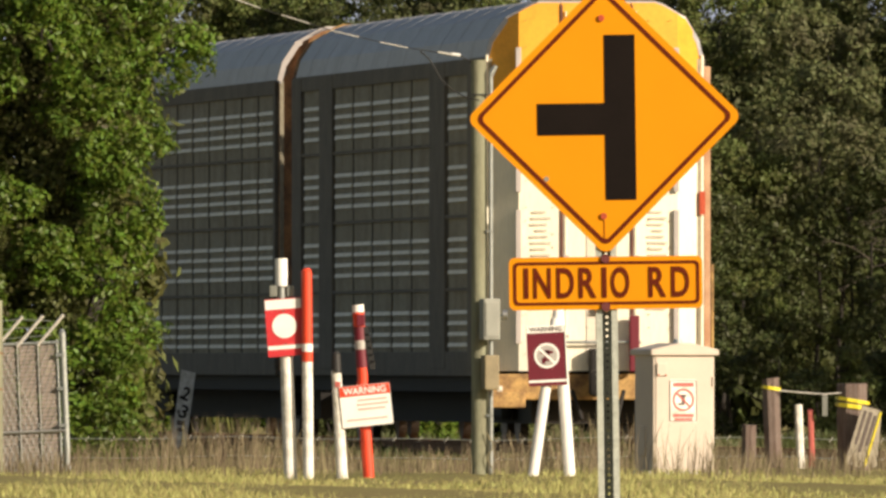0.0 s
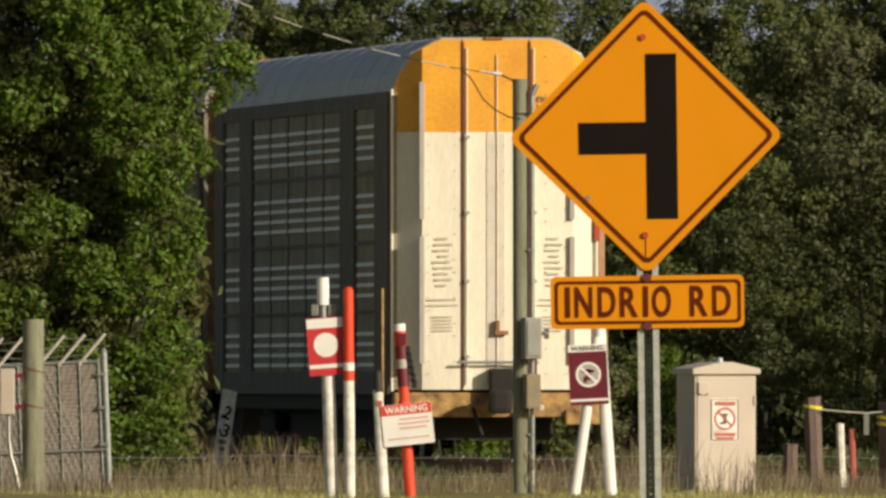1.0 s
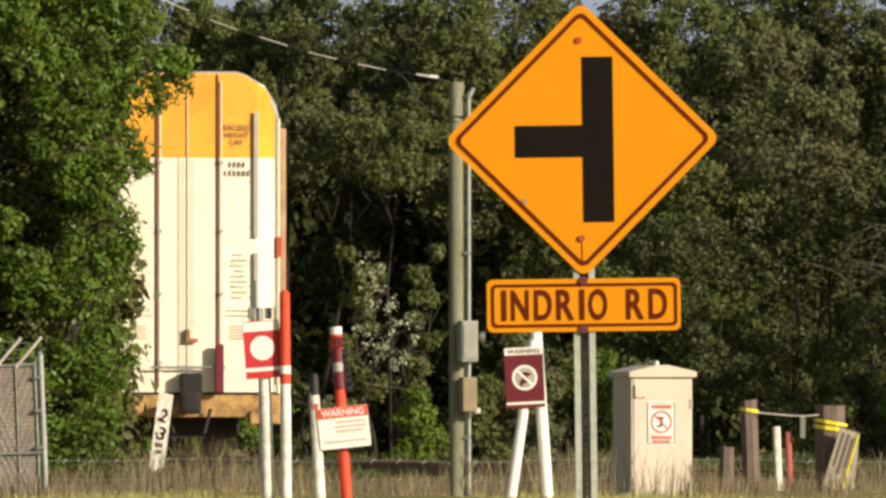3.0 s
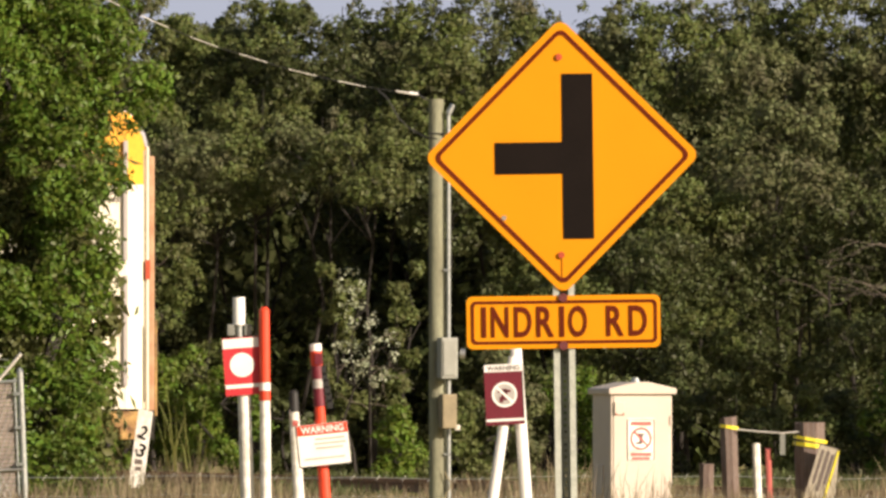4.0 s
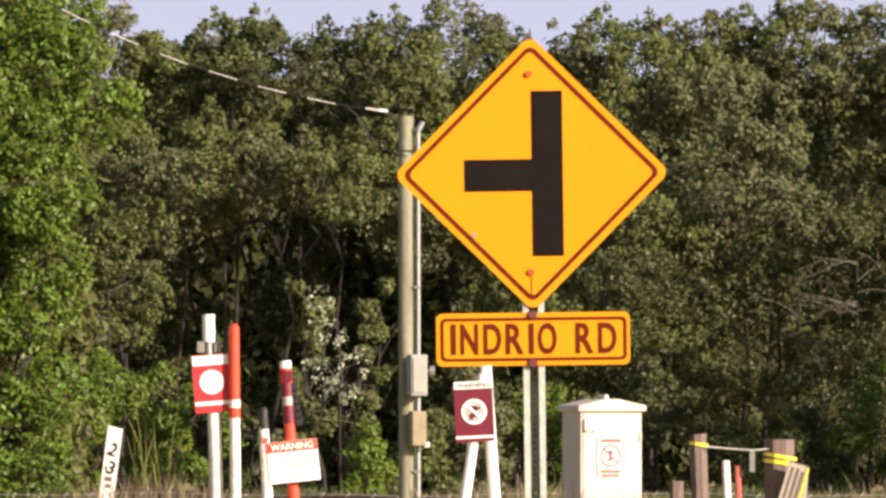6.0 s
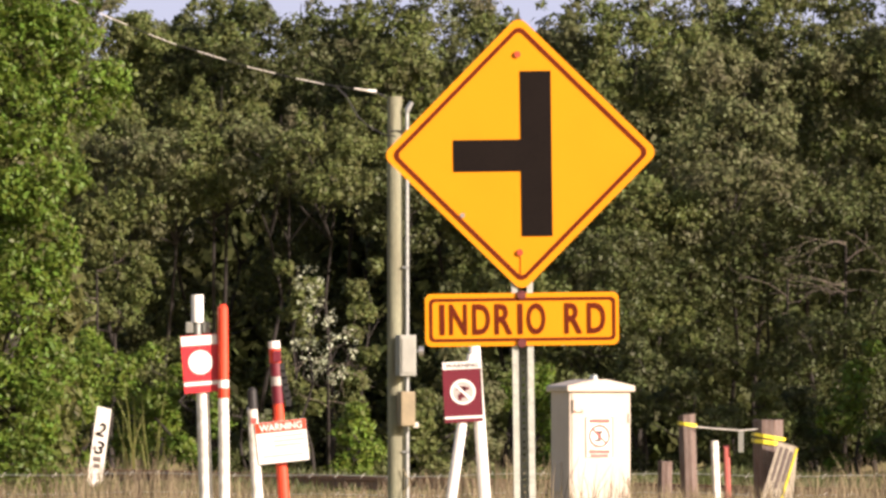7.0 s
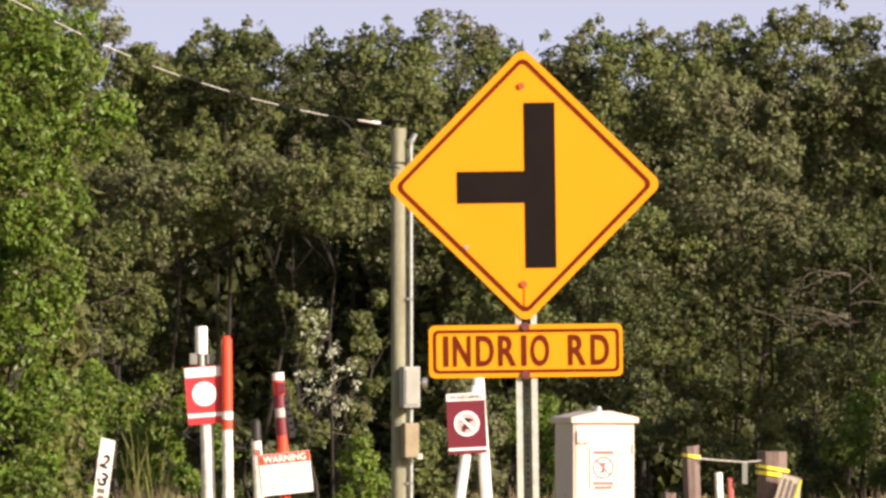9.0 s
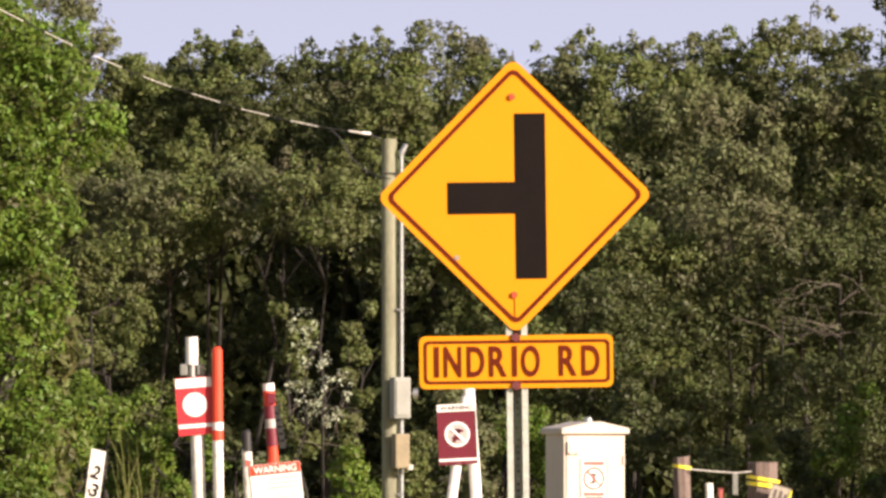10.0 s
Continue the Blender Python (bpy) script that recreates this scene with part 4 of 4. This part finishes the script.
def tree(name, x, y, blobs, leafmat, label, category="tree", clumps=600, per=20, leaf=0.05, rc=0.2, trunk=0.10, seed=1, group="", twigs=3, set_back=0.0):
    """blobs: dx, dy, z, rx, ry, rz, from the trunk's foot."""
    rng = np.random.default_rng(seed)
    z0 = float(lie(x, y)) - 0.1
    t = thing(name, pose(x, y, z0), label, category, group)
    soup("crown", leaf_cloud(rng, blobs, clumps, per, leaf, rc), [(0, 1, 2), (0, 2, 3)], leafmat, t)
    wood = bmesh.new()
    top = max(b[2] for b in blobs)
    p, knots = Vector((0, set_back, 0)), []
    for k in range(6):
        q = Vector((rng.normal(0, 0.12), set_back * (5 - k) / 6 + rng.normal(0, 0.12), top * (k + 1) / 6))
        rod(wood, p, q, trunk * (1 - k / 7), trunk * (1 - (k + 1) / 7), 8)
        knots.append(q)
        p = q
    part("trunk", wood, M_BARK, t)
    for b in sorted(blobs, key=lambda q: -q[3])[:8]:
        limb = bmesh.new()
        c = Vector(b[:3])
        k = min(knots, key=lambda q: abs(q.z - c.z * 0.82))
        mid = k.lerp(c, 0.5) + Vector((rng.normal(0, 0.15), rng.normal(0, 0.15), -0.1))
        rod(limb, k, mid, trunk * 0.4, trunk * 0.28, 6)
        rod(limb, mid, c, trunk * 0.28, trunk * 0.15, 6)
        for _ in range(twigs):
            e = rng.normal(size=3)
            e /= np.linalg.norm(e)
            tip = c + Vector((e[0] * b[3], e[1] * b[4], e[2] * b[5])) * 0.98
            bend = c.lerp(tip, 0.5) + Vector(rng.normal(0, 0.08, 3))
            rod(limb, c, bend, trunk * 0.14, trunk * 0.09, 5)
            rod(limb, bend, tip, trunk * 0.09, 0.006, 5)
        part("limb", limb, M_BARK, t)
    return t


def bough_set(rng, spec):
    """Each bough (dx, dy, z, rx, rz) as a large mass with smaller heads round it."""
    out = []
    for x, y, z, rx, rz in spec:
        out.append((x, y, z, rx, rx * 0.8, rz))
        for _ in range(4):
            a = rng.uniform(0, 6.283)
            k = rng.uniform(0.30, 0.52)
            out.append((x + math.cos(a) * rx * 0.85, y - rng.uniform(0.1, 0.6) * rx, z + math.sin(a) * rz * 0.85, rx * k, rx * k, rz * k * 1.1))
    return out


def verge_trees():
    """One crown over the fence built as two trees: dark hanging foliage for its shaded side, brighter leaf clumps for
    its sunlit rim.
    """
    back = [(-7.4, 281.0, 4.2, 1.4, 1.4), (-7.2, 281.0, 1.6, 1.3, 1.2), (-6.6, 281.0, 5.9, 1.1, 0.9), (-5.5, 281.5, 5.0, 0.9, 0.9), (-8.2, 281.4, 1.4, 1.2, 1.1), (-6.9, 281.4, 3.2, 1.0, 0.9)]
    fore = [(-5.9, 280.6, 3.7, 0.9, 0.7), (-6.6, 280.4, 2.9, 0.8, 0.8), (-5.6, 280.5, 2.7, 0.6, 0.6), (-6.0, 280.2, 1.9, 0.8, 0.6), (-5.8, 280.2, 0.8, 0.7, 0.45), (-5.5, 281.2, 3.9, 0.7, 0.6)]
    rng = np.random.default_rng(5)
    blobs = bough_set(rng, [(x + 6.3, y - 281.2, z, a, c) for x, y, z, a, c in back + fore])
    old = tree("verge_tree", -6.3, 281.2, blobs, LEAVES[6], "broadleaf tree with dense hanging foliage, dark olive for its shaded side", clumps=6200, per=15, leaf=0.036, rc=0.13, trunk=0.16, seed=5, twigs=4)
    heart = [(x + 6.3, y - 280.7, z, a * 0.8, a * 0.6, c * 0.8) for x, y, z, a, c in back + fore]
    heart += [(1.25, 0.6, 4.3, 0.5, 0.4, 0.9), (1.15, 0.6, 2.9, 0.4, 0.4, 0.9), (1.05, 0.6, 1.4, 0.45, 0.4, 1.0), (0.2, 0.8, 3.2, 1.0, 0.5, 2.6), (-1.3, 0.8, 3.2, 1.2, 0.5, 2.8), (0.9, 0.7, 5.2, 0.5, 0.4, 0.6), (1.35, 0.6, 1.0, 0.42, 0.4, 0.7), (1.42, 0.6, 2.2, 0.36, 0.4, 0.8), (1.0, 0.7, 0.5, 0.6, 0.4, 0.5)]
    soup("inner_crown", leaf_cloud(rng, heart, 3600, 9, 0.085, 0.22), [(0, 1, 2), (0, 2, 3)], LEAVES[6], old)
    rim = [(-4.52, 280.5, 4.45, 0.43), (-4.98, 280.2, 4.90, 0.48), (-5.25, 279.8, 5.55, 0.42), (-4.82, 280.3, 3.62, 0.34), (-4.92, 279.9, 2.85, 0.34), (-5.05, 279.8, 2.20, 0.40),
           (-4.90, 279.6, 1.45, 0.36), (-5.15, 279.4, 0.95, 0.40), (-5.3, 279.2, 0.35, 0.40), (-4.80, 280.6, 5.35, 0.34), (-5.0, 279.6, 3.35, 0.30), (-4.98, 279.5, 0.35, 0.28)]
    inner = [(-5.9, 279.4, 1.35, 0.34), (-5.75, 279.4, 4.7, 0.36), (-6.3, 279.6, 4.2, 0.30), (-5.2, 279.6, 4.2, 0.36), (-5.75, 279.5, 2.3, 0.28), (-6.2, 279.4, 0.75, 0.30),
             (-5.95, 279.6, 5.3, 0.36), (-6.15, 279.5, 2.9, 0.28), (-6.5, 279.5, 1.9, 0.30), (-5.45, 279.7, 3.9, 0.30)]
    blobs = bough_set(rng, [(x + 5.28, y - 280.6, z, a * 1.12, a * 0.92) for x, y, z, a in rim + inner])
    tree("verge_tree", -5.2, 280.6, blobs, LEAVES[0], "broadleaf tree with leaf clumps coloured bright green for the sunlit rim", clumps=2700, per=15, leaf=0.038, rc=0.12, trunk=0.12, seed=6, twigs=4)


verge_trees()

KINDS = ("green", "olive green", "dusty grey green", "bright green", "silvery", "dark olive")


def canopy_tree(i, x, y, top, low, r, kind, dense=1.0):
    """A scrub oak: boughs from its lowest leaves to a ragged, twiggy head."""
    rng = np.random.default_rng(100 + i)
    spec, z, n = [], low + 0.35, 0
    while z < top - 0.45:
        wide = r * (1.0 if z < top - 1.2 else 0.72)
        for q in (-0.55, 0.5):
            rx = rng.uniform(0.45, 0.75) * min(1.0, r)
            dx = q * wide + rng.normal(0, 0.2)
            spec.append((dx, -0.5 * r * math.sqrt(max(0.1, 1 - (dx / r / 1.3) ** 2)) + rng.uniform(-0.8, 0.8), z + rng.normal(0, 0.2), rx, rx * rng.uniform(0.55, 0.8)))
        z += 0.62
    blobs = bough_set(rng, spec)
    for k in range(12):  # small heads and sprays that stand up out of the top
        rr = rng.uniform(0.12, 0.30)
        blobs.append((rng.uniform(-1, 1) * r, rng.uniform(-0.4, 0.4), top + 0.05 - rr - abs(rng.normal(0, 0.28)), rr * 1.2, rr, rr * rng.uniform(0.7, 1.1)))
    for k in range(6):
        rr = rng.uniform(0.03, 0.06)
        blobs.append((rng.uniform(-0.95, 0.95) * r, rng.uniform(-0.4, 0.4), top + rng.uniform(-0.25, 0.12), rr, rr, rr * 3.5))
    tree("wood_tree", x, y, blobs, LEAVES[kind], KINDS[kind] + " scrub woodland tree with a ragged top", clumps=int(dense * 170 * len(spec) * r) + 200, per=9, leaf=0.044, rc=0.115, trunk=0.05,
         set_back=2.6 if low > 3 else 0.6, seed=500 + i, group="trees of the woodland edge")


def wood_edge():
    # canopy over the hollow: x, y, top, lowest leaves, radius, leaf kind
    left = [(-7.75, 456.0, 9.35, 3.6, 1.2, 2), (-6.35, 457.5, 7.95, 4.6, 1.1, 1), (-5.35, 458.5, 8.1, 5.3, 0.95, 2), (-4.62, 457.0, 8.35, 5.2, 0.75, 1), (-3.45, 456.5, 8.2, 5.1, 0.9, 5),
            (-2.45, 458.0, 8.1, 5.2, 0.95, 2), (-1.75, 456.0, 8.3, 5.2, 0.8, 1), (-0.8, 457.5, 8.3, 4.2, 0.9, 2), (0.35, 457.0, 8.1, 3.0, 1.0, 1)]
    # lower, nearer crowns on the hollow's upper edge
    mid = [(-5.7, 453.5, 6.1, 4.5, 0.75, 2), (-4.75, 453.5, 6.7, 4.7, 0.75, 1), (-3.75, 453.0, 6.2, 5.0, 0.8, 2), (-2.75, 452.0, 6.1, 4.75, 0.95, 1), (-6.5, 452.0, 5.0, 1.8, 0.7, 1), (-1.55, 453.0, 5.5, 3.9, 0.6, 5)]
    # the wood goes down to the ground further on
    right = [(1.35, 456.0, 7.95, 2.4, 1.0, 2), (2.4, 456.5, 8.4, 4.2, 0.95, 1), (3.5, 456.0, 8.3, 4.4, 1.0, 2), (4.65, 456.5, 8.5, 4.5, 1.0, 1), (5.6, 456.0, 8.75, 4.4, 0.95, 2), (6.75, 456.0, 8.45, 4.2, 1.0, 1),
             (4.3, 453.0, 6.6, 4.2, 0.85, 2), (2.7, 453.0, 5.1, 2.4, 0.9, 1), (7.9, 455.0, 8.9, 3.2, 1.1, 1)]
    # low crowns all get dark leaves, shade put into their colour
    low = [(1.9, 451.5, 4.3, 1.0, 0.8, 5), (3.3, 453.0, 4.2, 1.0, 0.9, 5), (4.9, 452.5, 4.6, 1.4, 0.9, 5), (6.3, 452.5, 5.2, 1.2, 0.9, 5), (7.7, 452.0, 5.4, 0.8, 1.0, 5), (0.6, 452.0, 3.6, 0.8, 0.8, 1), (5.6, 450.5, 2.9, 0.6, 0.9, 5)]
    # behind them, closing the wood, dark-leaved for the hollow's shade
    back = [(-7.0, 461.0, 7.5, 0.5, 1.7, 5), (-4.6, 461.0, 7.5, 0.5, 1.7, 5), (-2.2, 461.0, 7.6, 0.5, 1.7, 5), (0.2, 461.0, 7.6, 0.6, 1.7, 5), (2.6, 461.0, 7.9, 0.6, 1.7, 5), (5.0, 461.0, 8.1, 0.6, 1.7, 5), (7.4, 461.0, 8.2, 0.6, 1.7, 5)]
    i = 0
    for row, dense in ((left, 1.0), (mid, 1.0), (right, 0.9), (low, 0.6), (back, 0.3)):
        for spec in row:
            canopy_tree(i, *spec, dense)
            i += 1
    # two tall trees beside the track, mostly past the view: their shade falls on the passing cars
    canopy_tree(90, 7.15, 396.0, 9.8, 6.8, 1.3, 5)
    canopy_tree(92, -10.6, 432.0, 8.6, 0.8, 1.3, 5)
    canopy_tree(93, -12.4, 448.0, 8.8, 0.8, 1.4, 5)
    # three unseen trees right of the view, added to shade the wood's lower right
    for k, (x, y) in enumerate(((9.5, 446.0), (11.0, 443.0), (12.8, 439.5))):
        canopy_tree(94 + k, x, y, 5.9, 0.8, 1.1, 5)
    canopy_tree(91, 8.6, 401.5, 9.9, 6.2, 1.4, 5)


def shrubs():
    rng = np.random.default_rng(11)
    # bushes along the foot of the wood: x, y, top, radius, kind
    left = [(-6.9, 445, 2.7, 0.8, 3), (-6.2, 447, 2.3, 0.7, 3), (-5.55, 446, 2.5, 0.6, 3), (-4.9, 445, 2.35, 0.6, 0), (-3.35, 446.5, 4.05, 0.5, 1), (-2.15, 447, 4.1, 0.45, 1),
            (-0.75, 447, 3.65, 0.6, 5), (-2.15, 443, 1.45, 0.65, 3), (-3.6, 444, 1.2, 0.6, 2), (-1.3, 444, 1.7, 0.6, 1), (-0.4, 445, 2.5, 0.7, 2), (-4.3, 446, 1.6, 0.6, 5)]
    # leaf kind 5 here is the bushes' shade given as colour
    right = [(0.9, 447, 2.2, 0.7, 0), (1.6, 446, 1.9, 0.7, 2), (2.3, 448, 2.6, 0.8, 5), (3.4, 447, 2.0, 0.8, 5), (4.5, 447, 1.8, 0.7, 1), (5.3, 448, 1.7, 0.8, 5), (6.3, 447.5, 2.6, 0.6, 0), (7.1, 447, 2.0, 0.7, 5)]
    for i, (x, y, top, r, kind) in enumerate(left + right):
        blobs = []
        n = max(4, int(top * 2.6))
        for k in range(n):
            z = top * (k + 0.6) / n * 0.93
            rr = r * rng.uniform(0.34, 0.62) * (1.0 if k < n - 1 else 0.6)
            blobs.append((rng.uniform(-0.75, 0.75) * r * (1.0 - 0.5 * k / n), rng.uniform(-0.5, 0.4) * r, z, rr, rr, rr * 0.8))
        tree("shrub", x, y, blobs, LEAVES[kind], KINDS[kind] + " leafy shrub at the woodland edge", "shrub",
             clumps=int(75 * n * r) + 40, per=10, leaf=0.05, rc=0.12, trunk=0.035, seed=300 + i, group="shrubs of the woodland edge", twigs=2)
    blobs = [(-0.15, 0, 3.35, 0.22, 0.3, 0.36), (0.05, 0, 2.75, 0.30, 0.35, 0.4), (0.38, 0, 2.3, 0.36, 0.4, 0.3), (-0.15, 0, 2.1, 0.30, 0.4, 0.35), (0.3, 0, 1.75, 0.3, 0.4, 0.25)]
    tree("shrub", -2.95, 442.5, blobs, LEAVES[4], "silvery shrub with pale shining leaves", "shrub", clumps=85, per=9, leaf=0.036, rc=0.11, trunk=0.03, seed=77, group="shrubs of the woodland edge", twigs=2)


def bare_branches(x, y, z, reach, count, seed, label):
    """A dead crown: thin grey branches that fork and droop."""
    rng = np.random.default_rng(seed)
    foot = float(lie(x, y))
    t = thing("dead_tree", pose(x, y, foot), label, "dead tree", "bare trees of the woodland edge")
    part("trunk", R((0, 2.2, -0.1), (0, 0.2, z - foot), 0.04, 0.02, 8), M_BARK, t)
    for k in range(count):
        bm = bmesh.new()
        p = Vector((0, 0, z - foot + rng.uniform(-0.9, 0.3)))
        a = rng.uniform(-0.5, 0.9)
        side = 1 if rng.random() < 0.6 else -1
        way = Vector((side * math.cos(a), -0.25, math.sin(a) * 0.8))
        r = 0.008
        for j in range(6):
            q = p + way * reach * 0.17 * rng.uniform(0.7, 1.3)
            rod(bm, p, q, r, r * 0.8, 5)
            if j > 1:
                f = q + (way + Vector((rng.normal(0, 0.5), -0.1, rng.normal(0, 0.5)))) * reach * 0.2
                rod(bm, q, f, r * 0.6, 0.003, 4)
            way = (way + Vector((0, 0, -0.12)) + Vector(rng.normal(0, 0.28, 3))).normalized()
            p, r = q, r * 0.8
        part("branch", bm, M_TWIG, t)


wood_edge()
shrubs()
bare_branches(6.1, 451.0, 3.7, 1.2, 10, 1, "bare grey brown tree with drooping thin branches")
bare_branches(5.1, 451.0, 3.1, 1.0, 7, 2, "bare grey brown tree with drooping thin branches")
bare_branches(-6.75, 450.0, 3.2, 0.7, 7, 3, "bleached dead branches at the woodland edge")
bare_branches(-2.75, 443.5, 1.7, 0.7, 9, 6, "mauve brown withered vine tangle over low shrubs")


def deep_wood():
    """The inside of the wood, behind the first trees: leaves past counting, with its shade put into a dark leaf colour.
    """
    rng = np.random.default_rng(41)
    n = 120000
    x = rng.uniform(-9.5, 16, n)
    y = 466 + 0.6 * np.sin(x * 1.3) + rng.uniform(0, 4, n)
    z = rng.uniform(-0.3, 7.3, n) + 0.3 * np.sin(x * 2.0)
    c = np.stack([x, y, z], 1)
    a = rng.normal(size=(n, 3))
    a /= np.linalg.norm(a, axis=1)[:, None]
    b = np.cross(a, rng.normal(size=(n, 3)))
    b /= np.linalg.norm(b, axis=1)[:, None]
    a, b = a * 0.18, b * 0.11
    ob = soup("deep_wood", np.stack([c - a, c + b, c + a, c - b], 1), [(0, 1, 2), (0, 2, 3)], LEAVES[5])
    tagged(ob, "thick foliage deep inside the wood, coloured dark for its shade", "woodland", kind="stuff")


deep_wood()


# ---- grass ----
def blades(name, rng, n, xr, yr, h, w, material, label, lean=0.35):
    x, y = rng.uniform(*xr, n), rng.uniform(*yr, n)
    keep = np.sin(x * 2.1 + y * 0.23) + np.sin(x * 5.3 - y * 0.31) + rng.normal(0, 1.2, n) > -0.9
    x, y = x[keep], y[keep]
    n = len(x)
    hh = h * rng.uniform(0.4, 1.25, n) * (0.8 + 0.3 * np.sin(x * 1.7 + 1.0))
    a = rng.uniform(0, 6.283, n)
    lx, ly = np.cos(a) * hh * lean * rng.uniform(0.1, 1.3, n), np.sin(a) * hh * lean
    z = lie(x, y) - 0.02
    p = np.stack([x, y, z], 1)
    side = np.stack([np.full(n, 1.0), rng.normal(0, 0.4, n), np.zeros(n)], 1) * (w * rng.uniform(0.6, 1.4, n))[:, None] / 2
    mid = p + np.stack([lx * 0.35, ly * 0.35, hh * 0.55], 1)
    tip = p + np.stack([lx, ly, hh], 1)
    v = np.stack([p - side, p + side, mid + side * 0.8, mid - side * 0.8, tip], 1)
    ob = soup(name, v, [(0, 1, 2, 3), (3, 2, 4)], material)
    return tagged(ob, label, "grass", kind="stuff")


def grass():
    rng = np.random.default_rng(3)
    blades("mown_grass", rng, 50000, (-7, 6), (180, 246), 0.08, 0.008, M_GRASS, "short yellow green mown grass of the verge", 0.6)
    blades("tall_grass", rng, 7500, (-8, 7), (234, 262), 0.44, 0.0065, M_TALL, "tall dry seeding grass behind the verge", 0.4)
    blades("tall_grass", rng, 3000, (-9, 8), (262, 335), 0.20, 0.008, M_TALL, "tall dry seeding grass before the track", 0.4)
    # weeds take the dark leaf colour to carry the shade over the far ground
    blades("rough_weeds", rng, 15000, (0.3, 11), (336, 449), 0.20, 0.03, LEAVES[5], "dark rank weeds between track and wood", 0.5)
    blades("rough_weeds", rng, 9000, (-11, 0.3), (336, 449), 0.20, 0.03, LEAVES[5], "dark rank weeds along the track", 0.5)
    blades("reed_clump", rng, 24, (-6.3, -5.5), (444, 446), 2.2, 0.02, M_REED, "clump of tall green stalks by the track", 0.35)


grass()


# ---- what moves ----
def motions():
    for car, ahead in ((tail_car, 0.0), (lead_car, CAR_L + 2.1)):
        walk(car, [(t, rail_pose(ahead + 18.86 * t)) for t in (0, 2.5, 5, 7.5, 10)])


motions()
